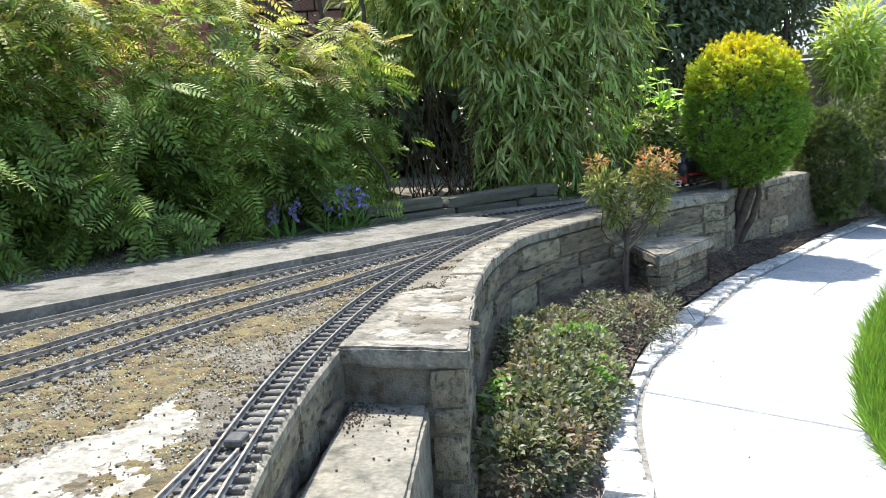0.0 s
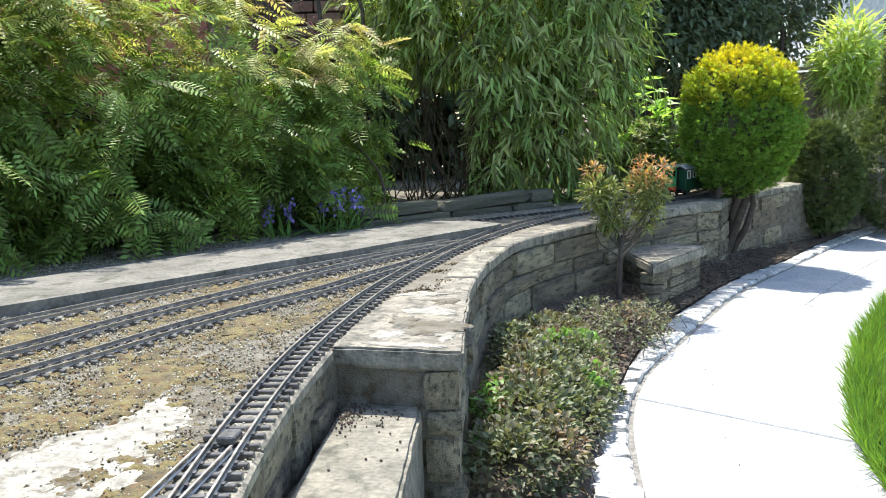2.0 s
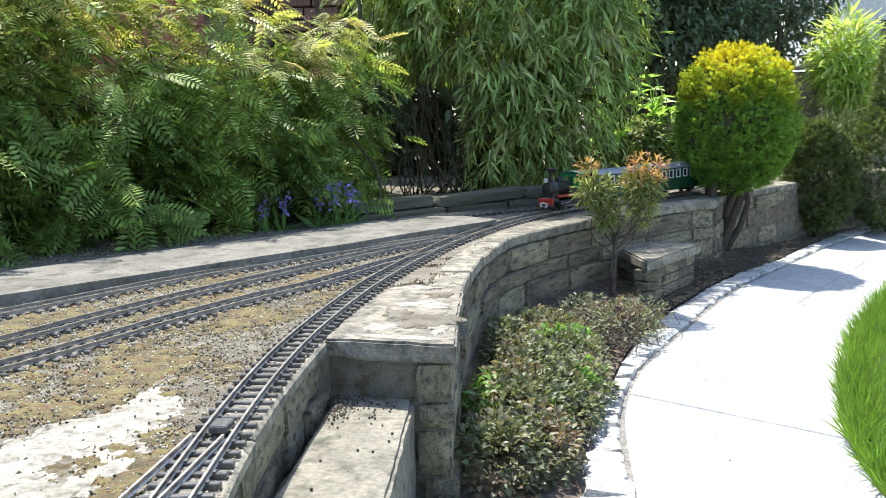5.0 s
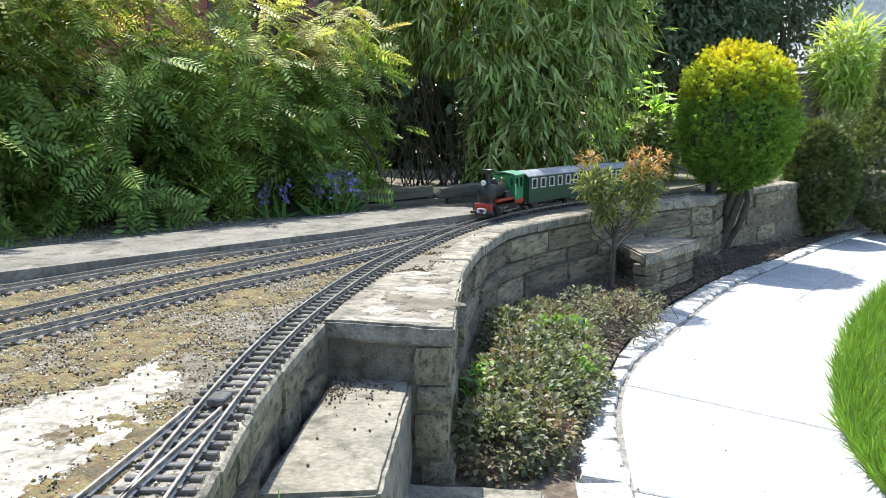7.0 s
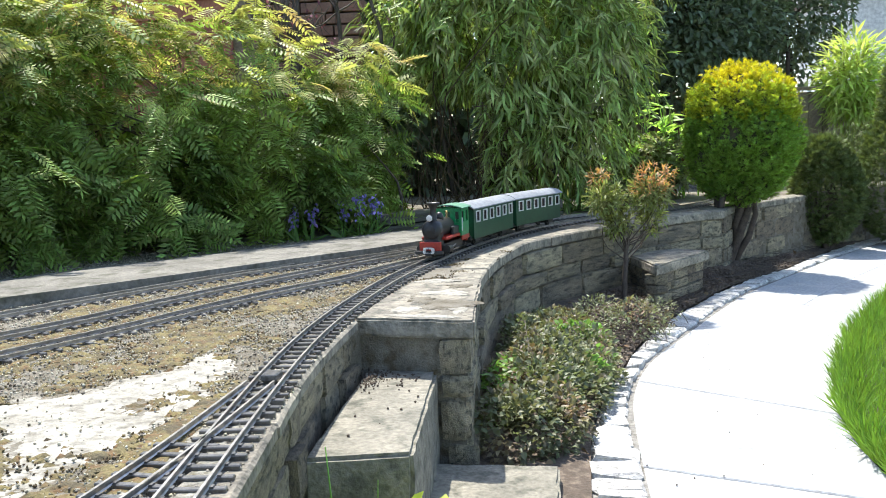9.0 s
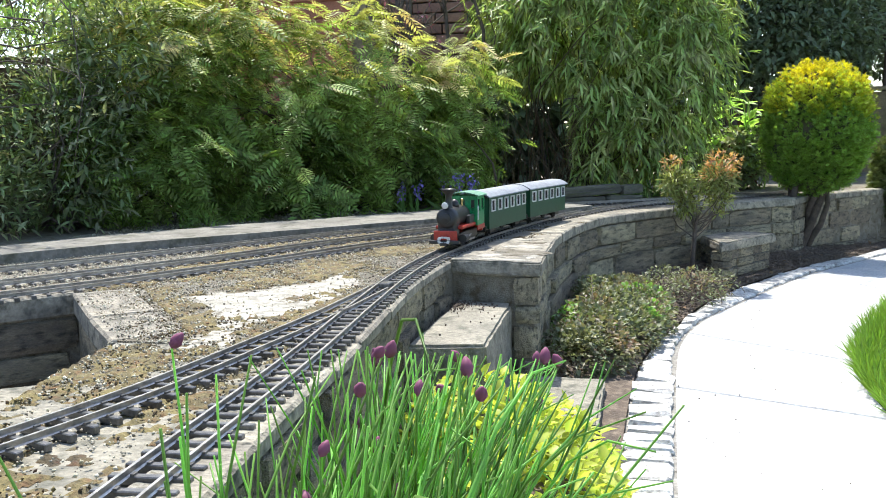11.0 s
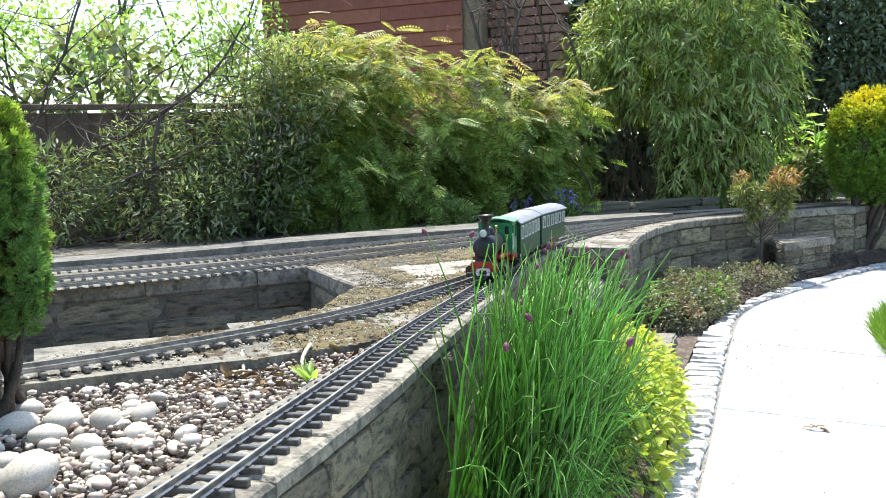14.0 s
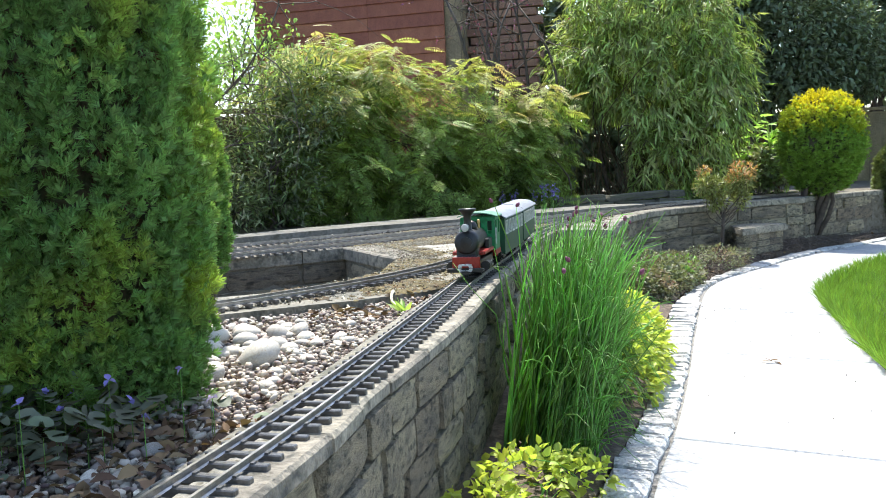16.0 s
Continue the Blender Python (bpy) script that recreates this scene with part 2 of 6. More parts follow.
def frond_shape(pairs=9, leaflet=0.24, droop=0.25, width=0.075):
    """A feathered leaf: leaflets in pairs along a bowed rib."""
    v, f = [], []
    rib = lambda u: np.array((u, 0, -droop * u * u))
    for i in range(pairs):
        u = 0.14 + 0.8 * i / (pairs - 1)
        l = leaflet * math.sin(math.pi * (0.16 + 0.74 * (1 - u) ** 0.8)) * 1.05
        for side in (-1, 1):
            b = rib(u); d = unit((0.42, side, -0.22)); e = unit(np.cross(d, (0, 0, 1)))
            k = len(v)
            v += [b, b + d * l * 0.45 + e * width / 2, b + d * l, b + d * l * 0.45 - e * width / 2]
            f.append((k, k + 1, k + 2, k + 3))
    b = rib(0.95); k = len(v)
    v += [b, b + (0.08, 0.03, -0.05), b + (0.19, 0, -0.12), b + (0.08, -0.03, -0.05)]
    f.append((k, k + 1, k + 2, k + 3))
    for u in (0.0, 0.33, 0.66):
        a, c = rib(u), rib(u + 0.33); k = len(v)
        v += [a + (0, 0.006, 0), a - (0, 0.006, 0), c - (0, 0.005, 0), c + (0, 0.005, 0)]
        f.append((k, k + 1, k + 2, k + 3))
    return v, f


def spray_shape(n=7, seed=1):
    """A flat, branching conifer spray."""
    r = np.random.default_rng(seed)
    v, f = [], []
    for i in range(n):
        u = i / n
        b = np.array((u * 0.6, 0, 0))
        for side in ((-1, 1) if i < n - 1 else (0,)):
            d = unit((0.9, side * 0.8, r.uniform(-0.35, 0.35))); l = 0.5 * (1 - 0.4 * u) * r.uniform(0.8, 1.2)
            e = unit(np.cross(d, (0, 0, 1))) * 0.05
            k = len(v)
            v += [b - e * 0.5, b + e * 0.5, b + d * l * 0.6 + e, b + d * l, b + d * l * 0.6 - e]
            f.append((k, k + 1, k + 2, k + 3, k + 4))
    return v, f


def shell(n, lobes, depth=0.35, low=-1.0, rng=None):
    """Points in the outer part of a union of ellipsoids (cx, cy, cz, rx, ry, rz), with outward directions."""
    rng = rng or RNG
    lobes = np.array(lobes, float)
    w = lobes[:, 3] * lobes[:, 4] + lobes[:, 3] * lobes[:, 5] + lobes[:, 4] * lobes[:, 5]
    P, D = [], []
    while sum(len(p) for p in P) < n:
        k = rng.choice(len(lobes), n, p=w / w.sum())
        d = unit(rng.normal(size=(n, 3)))
        d[:, 2] = np.where(d[:, 2] < low, -d[:, 2], d[:, 2])
        r = 1 - depth * rng.random(n) ** 1.6
        p = lobes[k, :3] + d * lobes[k, 3:] * r[:, None]
        inside = np.zeros(n, bool)
        for q in lobes:
            inside |= (((p - q[:3]) / q[3:]) ** 2).sum(1) < (1 - depth) ** 2 * 0.98
        P.append(p[~inside]); D.append(unit(d / lobes[k, 3:])[~inside])
    return np.concatenate(P)[:n], np.concatenate(D)[:n]


def thing(name, label, category, at=(0, 0, 0), group="", kind=""):
    e = new(name)
    e.location = at
    e.empty_display_size = 0.05
    return tagged(e, label, category, group, kind)


# ---- plan of the lines ----
MAIN = [(-.11, -2.6), (-.09, -2.1), (-.08, -1.7), (-.084, -1.3), (-.092, -.9), (-.118, -.5), (-.150, -.1), (-.183, .3), (-.208, .8), (-.24, 1.2), (-.262, 1.55), (-.264, 1.85),
        (-.243, 2.15), (-.205, 2.45), (-.145, 2.75), (-.072, 3.05), (.02, 3.33), (.13, 3.6), (.26, 3.83), (.42, 4.05), (.62, 4.27), (.83, 4.47), (1.02, 4.69), (1.17, 4.95), (1.27, 5.25), (1.32, 5.6), (1.33, 6.0), (1.33, 6.5)]
BRANCH = [(-1.5, -.85), (-1.1, -.58), (-.86, -.38), (-.66, -.14), (-.575, 0), (-.50, .14), (-.43, .30), (-.375, .48), (-.34, .64), (-.312, .85), (-.283, 1.1), (-.265, 1.4)]
SIDING_A = [(-2.2, -.1), (-1.7, .47), (-1.33, .89), (-1.15, 1.11), (-.965, 1.37), (-.75, 1.73), (-.67, 1.88), (-.58, 2.075), (-.458, 2.294), (-.36, 2.44), (-.306, 2.548), (-.235, 2.7), (-.15, 2.86), (-.085, 3.0)]
SIDING_B = [(-2.4, .15), (-1.85, .65), (-1.45, 1.05), (-1.24, 1.3), (-1.06, 1.56), (-.85, 1.896), (-.767, 2.074), (-.662, 2.28), (-.524, 2.517), (-.44, 2.66), (-.34, 2.83), (-.24, 2.98), (-.12, 3.14), (-.02, 3.26)]
SIDING_C = [(-2.5, .4), (-2.0, .88), (-1.6, 1.28), (-1.4, 1.5), (-1.2, 1.78), (-.989, 2.13), (-.879, 2.3), (-.748, 2.5), (-.585, 2.71), (-.46, 2.86), (-.34, 2.99), (-.2, 3.13), (-.06, 3.27)]
FAR = [(-2.3, 1.0), (-1.93, 1.5), (-1.72, 1.85), (-1.53, 2.25), (-1.28, 2.6), (-1.02, 2.88), (-.66, 3.30), (-.44, 3.55), (-.2, 3.77), (.08, 3.97), (.33, 4.16), (.54, 4.34), (.74, 4.52), (.93, 4.73)]
OUTER_NEAR = [(-.03, -2.6), (-.03, -1.6), (-.032, -1.05), (-.052, -.8), (-.06, -.48), (-.074, -.16), (-.098, .09), (-.135, .5), (-.165, .9), (-.193, 1.2), (-.212, 1.38), (-.224, 1.66), (-.22, 1.93)]
OUTER_FAR = [(.035, 1.90), (.026, 2.2), (.025, 2.45), (.035, 2.65), (.064, 2.9), (.143, 3.255), (.245, 3.44), (.357, 3.61), (.473, 3.757), (.62, 3.91), (.78, 4.10), (.94, 4.26), (1.10, 4.38)]
RECESS = [(1.22, 4.66), (1.42, 4.9), (1.62, 5.13), (2.1, 5.65), (2.9, 6.3)]
PIT_FAR = [(-2.2, .05), (-1.75, .50), (-1.35, .90), (-1.15, 1.08), (-.95, 1.31)]
PIT_EAST = (-.585, .90)
PIT_NEAR = [(-.515, .52), (-.57, .3), (-.65, .15), (-.78, -.08), (-1.1, -.45)]
STRIP_FRONT = [(-.98, -.60), (-.72, -.28), (-.475, -.06), (-.396, 0), (-.262, .16), (-.236, .24)]
SETT_OUT = [(.25, -2.6), (.262, -1.0), (.29, -.22), (.323, .18), (.348, .61), (.375, 1.36), (.41, 2.15), (.45, 2.52), (.54, 2.84), (.70, 3.185), (.91, 3.62), (1.15, 4.06), (1.55, 4.64), (1.95, 5.2), (2.47, 5.83), (3.3, 6.6)]
SETT_IN = [(.14, -2.6), (.155, -1.0), (.188, -.24), (.233, .17), (.26, .6), (.262, 1.35), (.29, 2.0), (.337, 2.35), (.393, 2.57), (.54, 3.08), (.70, 3.48), (.886, 3.83), (1.10, 4.2), (1.47, 4.68), (1.87, 5.26), (2.40, 5.92), (3.2, 6.72)]
LAWN = [(1.15, -2.6), (1.0, -.6), (.93, .3), (.90, .9), (.895, 1.5), (.895, 2.0), (.94, 2.3), (1.07, 2.68), (1.25, 3.1), (1.62, 3.75), (2.2, 4.55), (3.0, 5.3), (4.2, 6.1)]


# ---- ground ----
def build_ground():
    # the wide ground, rising gently to the planted beds
    bm = bmesh.new()
    bmesh.ops.create_grid(bm, x_segments=8, y_segments=8, size=60)
    g = part("ground", bm, SOIL)
    g.location.z = -0.014
    tagged(g, "dark bare garden soil", "ground", kind="structure")
    # soil bed between wall and edging, higher against the wall
    a, b = curve(OUTER_FAR, 0.05), curve(SETT_IN, 0.05)
    inner = np.vstack([np.array([(-.2, -1.8), (-.2, -1.0), (-.2, -.4), (-.3, .2), (-.3, 1.0), (-.26, 1.6), (-.2, 1.8)]), offset(a, -0.03), np.array([(1.25, 4.75), (1.7, 5.25), (2.5, 6.2)])])
    seg = np.concatenate([[0], np.cumsum(np.linalg.norm(np.diff(inner, axis=0), axis=1))])
    n, m = 200, 14
    e = np.linspace(0, seg[-1], n)
    inn = np.stack([np.interp(e, seg, inner[:, k]) for k in (0, 1)], 1)
    bb = b[(b[:, 1] > -1.8) & (b[:, 1] < 6.1)]
    seg2 = np.linspace(0, 1, len(bb))
    out = np.stack([np.interp(np.linspace(0, 1, n), seg2, bb[:, k]) for k in (0, 1)], 1)
    v, f = [], []
    for i in range(n):
        for j in range(m):
            u = j / (m - 1)
            p = inn[i] * (1 - u) + out[i] * u
            far = min(1.0, max(0.0, (p[1] - 2.0) / 1.0)) * min(1.0, max(0.0, (5.2 - p[1]) / 0.8))
            z = (0.015 + 0.06 * far) * (1 - u) ** 0.8 + 0.006 + 0.012 * noise.noise((p[0] * 9, p[1] * 9, 0)) * min(1, 3 * (1 - u))
            v.append((p[0], p[1], z))
    for i in range(n - 1):
        for j in range(m - 1):
            k = i * m + j
            f.append((k, k + 1, k + m + 1, k + m))
    s = from_mesh("soil_bed", raw_mesh("soil_bed", v, f), SOIL, smooth=True)
    tagged(s, "dark crumbly soil of the border below the wall", "soil", kind="structure")
    # lawn
    c = curve(LAWN, 0.1)
    poly = [tuple(p) for p in c] + [(9, 6.1), (9, -2.6)]
    t = part("lawn", prism(poly, -0.05, 0.012), TURF)
    tagged(t, "bright green lawn beside the paved path", "lawn", kind="structure")


def build_bed():
    near, far = curve(OUTER_NEAR, 0.06), curve(OUTER_FAR, 0.06)
    i9 = int(np.argmin(abs(near[:, 1] - 0.9)))
    north = [tuple(p) for p in PIT_FAR] + [PIT_EAST] + [tuple(p) for p in offset(near[i9:-1], -0.012)] + [(-.21, 1.945), (.02, 1.91)] + [tuple(p) for p in offset(far[1:], -0.012)] \
        + [(1.2, 4.68)] + RECESS[1:] + [(6, 8.5), (6, 14), (-8, 14), (-8, 0), (-3, -.8)]
    b = part("raised_bed", prism(north, -0.03, H), BED)
    tagged(b, "raised bed of mossy grit and worn concrete carrying the tracks", "raised bed", kind="structure")
    south = [PIT_EAST] + PIT_NEAR + STRIP_FRONT + [(-.222, .0), (-.205, -.3), (-.172, -.7), (-.15, -1.1), (-.14, -1.6), (-.15, -2.6)] \
        + [tuple(p) for p in offset(near[:i9 + 1], -0.012)]
    s = part("branch_bed", prism(south, -0.03, H - 0.003), CONCRETE)
    tagged(s, "gritty grey-brown concrete bed under the branch line", "raised bed", kind="structure")
    grav = [(-.96, -.58), (-.70, -.26), (-.46, -.05), (-.39, .01), (-.24, .2), (-.21, 0), (-.19, -.4), (-.16, -.8), (-.14, -1.2), (-.13, -1.7), (-.14, -2.6), (-3, -2.6), (-3, -1.2)]
    g = part("gravel_bed", prism(grav, -0.03, H - 0.034), SOIL)
    tagged(g, "soil under the pebbles of the gravel bed", "soil", kind="structure")
    pit = PIT_FAR + [PIT_EAST] + PIT_NEAR + [(-2.0, -.9), (-2.6, -.5)]
    p = part("pit_floor", prism(pit, -0.03, 0.10), SOIL)
    tagged(p, "shaded earth floor of the sunken pit", "soil", kind="structure")
    led = part("pit_ledge", prism([(-1.0, .87), (-.80, 1.0), (-.66, .97), (-.585, .9), (-.52, .55), (-.57, .32), (-.85, .68)], 0.05, H - 0.115), CONCRETE)
    tagged(led, "grey concrete ledge inside the sunken pit", "ledge", kind="structure")
    kerb = part("pit_kerb", prism([(-0.847, -0.024), (-0.939, 0.073), (-0.872, 0.141), (-0.716, 0.252), (-0.596, 0.375), (-0.56, 0.467), (-0.606, 0.32), (-0.651, 0.179)], 0.02, H - 0.02), CONCRETE)
    tagged(kerb, "pale flat concrete kerb between the pit and the branch line", "kerb", kind="structure")
    # the raised strip between the sidings and the far line
    nearE = [(-2.25, .6), (-1.95, 1.0), (-1.7, 1.35), (-1.5, 1.64), (-1.29, 1.97), (-1.03, 2.25), (-.82, 2.48), (-.5, 2.84), (-.38, 2.96), (-.22, 3.17), (-.06, 3.36), (.07, 3.50)]
    farE = [(.10, 3.56), (-.02, 3.66), (-.16, 3.67), (-.38, 3.48), (-.59, 3.24), (-.95, 2.83), (-1.2, 2.56), (-1.45, 2.2), (-1.64, 1.8), (-1.85, 1.46), (-2.3, .85)]
    st = part("concrete_strip", prism(nearE + farE, H - 0.02, H + 0.03), OLDCONCRETE)
    tagged(st, "raised strip of pale weathered concrete between the tracks", "concrete strip", kind="structure")


STONES = []


def stone_meshes():
    for k in range(10):
        bm = block(1, 1, 1, 0.0, 0, 0, cuts=3)
        for v in bm.verts:
            c = v.co.copy()
            near_edge = sum(abs(x) > 0.49 for x in c)
            if near_edge >= 2:
                v.co *= 0.94 if near_edge == 2 else 0.90
            q = c * 2.1 + Vector((k * 5.3, 0, 0))
            v.co += Vector((noise.noise(q), noise.noise(q + Vector((9, 0, 0))), noise.noise(q + Vector((0, 9, 0))))) * 0.03
            v.co.y += 0.07 * noise.noise(c * 4.2 + Vector((0, k * 3.1, 0)))
        me = bpy.data.meshes.new("stone"); bm.to_mesh(me); bm.free()
        me.materials.append(STONE)
        STONES.append(me)


def lay(parent, name, line, z0, z1, courses, depth, length=(0.10, 0.24), me_list=None, proud=0.004, gap=0.004):
    """Courses of stones along a line, their faces on its right side."""
    r = np.random.default_rng(len(line))
    s = np.concatenate([[0], np.cumsum(np.linalg.norm(np.diff(line, axis=0), axis=1))])
    h = (z1 - z0) / courses
    cuts = np.linspace(z0, z1, courses + 1)
    cuts[1:-1] += r.normal(0, h * 0.12, courses - 1)
    for c in range(courses):
        hh = cuts[c + 1] - cuts[c]
        a = -r.uniform(0, 0.1)
        while a < s[-1]:
            L = r.uniform(*length)
            b = min(a + L, s[-1]); a0 = max(a, 0)
            a = a + L
            if b - a0 < 0.02:
                continue
            p, q = [np.array([np.interp(e, s, line[:, k]) for k in (0, 1)]) for e in (a0, b)]
            d = (q - p) / (np.linalg.norm(q - p) + 1e-9)
            nrm = np.array((d[1], -d[0]))
            pr = proud + r.normal(0, 0.005)
            m = (p + q) / 2 + nrm * (pr - depth / 2)
            o = new(name, (me_list or STONES)[r.integers(0, len(me_list or STONES))])
            o.parent = parent
            zz = (cuts[c] + cuts[c + 1]) / 2
            o.location = (m[0], m[1], zz)
            o.rotation_euler = (r.normal(0, 0.015), r.normal(0, 0.02), math.atan2(d[1], d[0]))
            o.scale = (max(0.015, b - a0 - gap), depth, hh - gap)


def cope(parent, line, width, z, thick, length=(0.22, 0.36)):
    """Coping stones along a line that is their right edge, with their own bevelled meshes following the bend."""
    r = np.random.default_rng(int(width * 1000))
    s = np.concatenate([[0], np.cumsum(np.linalg.norm(np.diff(line, axis=0), axis=1))])
    a = 0.0
    while a < s[-1] - 0.03:
        b = min(a + r.uniform(*length), s[-1])
        if s[-1] - b < 0.08:
            b = s[-1]
        n = 6
        e = np.linspace(a + 0.002, b - 0.002, n)
        c = np.stack([np.interp(e, s, line[:, k]) for k in (0, 1)], 1)
        o = offset(c, 0.008 + r.normal(0, 0.002)); i = offset(c, -width)
        bm = prism([tuple(p) for p in o] + [tuple(p) for p in i[::-1]], z - thick, z + r.normal(0, 0.0015))
        bmesh.ops.bevel(bm, geom=[g for g in bm.edges if abs(g.verts[0].co.z - g.verts[1].co.z) < 0.004], offset=0.005, segments=1, affect="EDGES")
        part("coping_stone", bm, COPING, parent)
        a = b


def build_walls():
    stone_meshes()
    near, far = curve(OUTER_NEAR, 0.03), curve(OUTER_FAR, 0.03)
    w = thing("wall_near", "low wall of split grey-brown sandstone under the nearest track", "wall", kind="structure")
    lay(w, "stone", near, -0.02, H - 0.022, 5, 0.06, (0.06, 0.22))
    cope(w, near, 0.045, H + 0.002, 0.026, (0.12, 0.34))
    w = thing("wall_curved", "curved retaining wall of weathered sandstone blocks with coping", "wall", kind="structure")
    lay(w, "stone", far, 0.0, H - 0.035, 4, 0.07, (0.12, 0.34))
    i = int(np.argmin(abs(far[:, 1] - 2.42) + (far[:, 0] > 0.2)))
    cope(w, far[i:], 0.085, H + 0.004, 0.038)
    # the broad slab and pier at its start
    slab = [(-.222, 1.938), (.043, 1.892), (.034, 2.2), (.033, 2.42), (-.155, 2.42), (-.195, 2.2)]
    bm = prism(slab, H - 0.036, H + 0.004)
    bmesh.ops.bevel(bm, geom=bm.edges[:], offset=0.005, segments=2, affect="EDGES")
    part("pier_slab", worn(bm, .005), COPING, w, "broad pale weathered cap slab")
    bm = prism([(-.2, 1.96), (.03, 1.915), (.022, 2.1), (-.17, 2.1)], -0.02, H - 0.034)
    bmesh.ops.bevel(bm, geom=bm.edges[:], offset=0.006, segments=1, affect="EDGES")
    part("pier", worn(bm, .004), CONCRETE, w, "rendered grey pier under the cap slab")
    lay(w, "stone", np.array([(-.2, 1.958), (.034, 1.912)]), -0.01, 0.10, 2, 0.03, (0.10, 0.2))
    w = thing("wall_pillar", "end pillar of pale squared sandstone blocks", "wall", kind="structure")
    lay(w, "stone", np.array([(1.10, 4.385), (1.21, 4.66)]), 0.0, H - 0.03, 4, 0.06, (0.14, 0.2))
    cope(w, np.array([(1.098, 4.38), (1.14, 4.5), (1.21, 4.66)]), 0.1, H + 0.003, 0.036)
    w = thing("wall_recess", "low sandstone wall behind the clipped conifers", "wall", kind="structure")
    rec = curve(RECESS, 0.04)
    lay(w, "stone", rec, -0.02, H - 0.03, 4, 0.07, (0.13, 0.24))
    cope(w, rec, 0.09, H + 0.003, 0.034)
    w = thing("wall_pit", "dark sandstone wall lining the sunken pit", "wall", kind="structure")
    pf = np.array(PIT_FAR)
    lay(w, "stone", pf, 0.09, H - 0.05, 3, 0.06, (0.18, 0.32), proud=0.008)
    cope(w, pf, 0.06, H + 0.002, 0.05, (0.3, 0.45))
    lay(w, "stone", np.array([PIT_FAR[-1], PIT_EAST]), 0.09, H - 0.05, 1, 0.06, (0.3, 0.4), proud=0.006)
    cope(w, np.array([PIT_FAR[-1], (-.77, 1.1), PIT_EAST]), 0.12, H + 0.003, 0.05, (0.2, 0.34))
    # bed wall behind the far line, of long dark slabs
    w = thing("wall_border", "low border of long dark stone slabs behind the far line", "wall", kind="structure")
    ln = np.array([(-.46, 3.70), (-.18, 3.93), (.12, 4.14), (.34, 4.33)])
    dark = []
    for m in STONES[:4]:
        d = m.copy(); d.materials.clear(); d.materials.append(DARKSLAB); dark.append(d)
    lay(w, "slab", ln, H - 0.01, H + 0.085, 2, 0.08, (0.3, 0.5), dark, proud=0)
    # the stone seat built against the wall
    t = thing("stone_bench", "small stone bench of split blocks under a thick slab", "bench")
    lf, fr, rt = np.array((0.61, 3.853)), np.array((0.662, 3.565)), np.array((0.961, 4.009))
    d = unit(rt - fr); back = np.array((-d[1], d[0]))
    slab = [lf, fr, rt, rt + back * .16, lf + d * .10 + back * .14]
    bm = prism([tuple(p) for p in slab], 0.155, 0.197)
    bmesh.ops.bevel(bm, geom=bm.edges[:], offset=0.007, segments=2, affect="EDGES")
    part("seat", worn(bm, .003), COPING, t, "thick worn seat slab")
    mid = sum(slab) / 5
    foot = [p + (mid - p) * .13 for p in slab]
    part("core", prism([tuple(p + (mid - p) * .18) for p in slab], 0.02, 0.156), MORTAR, t)
    for a, b in zip(foot[4:] + foot[:3], foot[:4]):
        lay(t, "stone", np.array([a, b]), 0.03, 0.156, 3, 0.05, (0.07, 0.18))
    # two concrete steps beside the pier
    bm = prism([(-.205, 1.40), (-.03, 1.43), (-.042, 1.93), (-.2, 1.95)], -0.02, 0.222)
    bmesh.ops.bevel(bm, geom=bm.edges[:], offset=0.007, segments=2, affect="EDGES")
    tagged(part("concrete_step", worn(bm, .003), CONCRETE), "worn concrete step block beside the wall", "step")
    bm = prism([(-.06, 1.45), (.21, 1.47), (.215, 1.85), (-.05, 1.86)], -0.02, 0.04)
    bmesh.ops.bevel(bm, geom=bm.edges[:], offset=0.006, segments=2, affect="EDGES")
    tagged(part("ground_slab", worn(bm, .005), CONCRETE), "low grey concrete slab beside the edging setts", "slab")


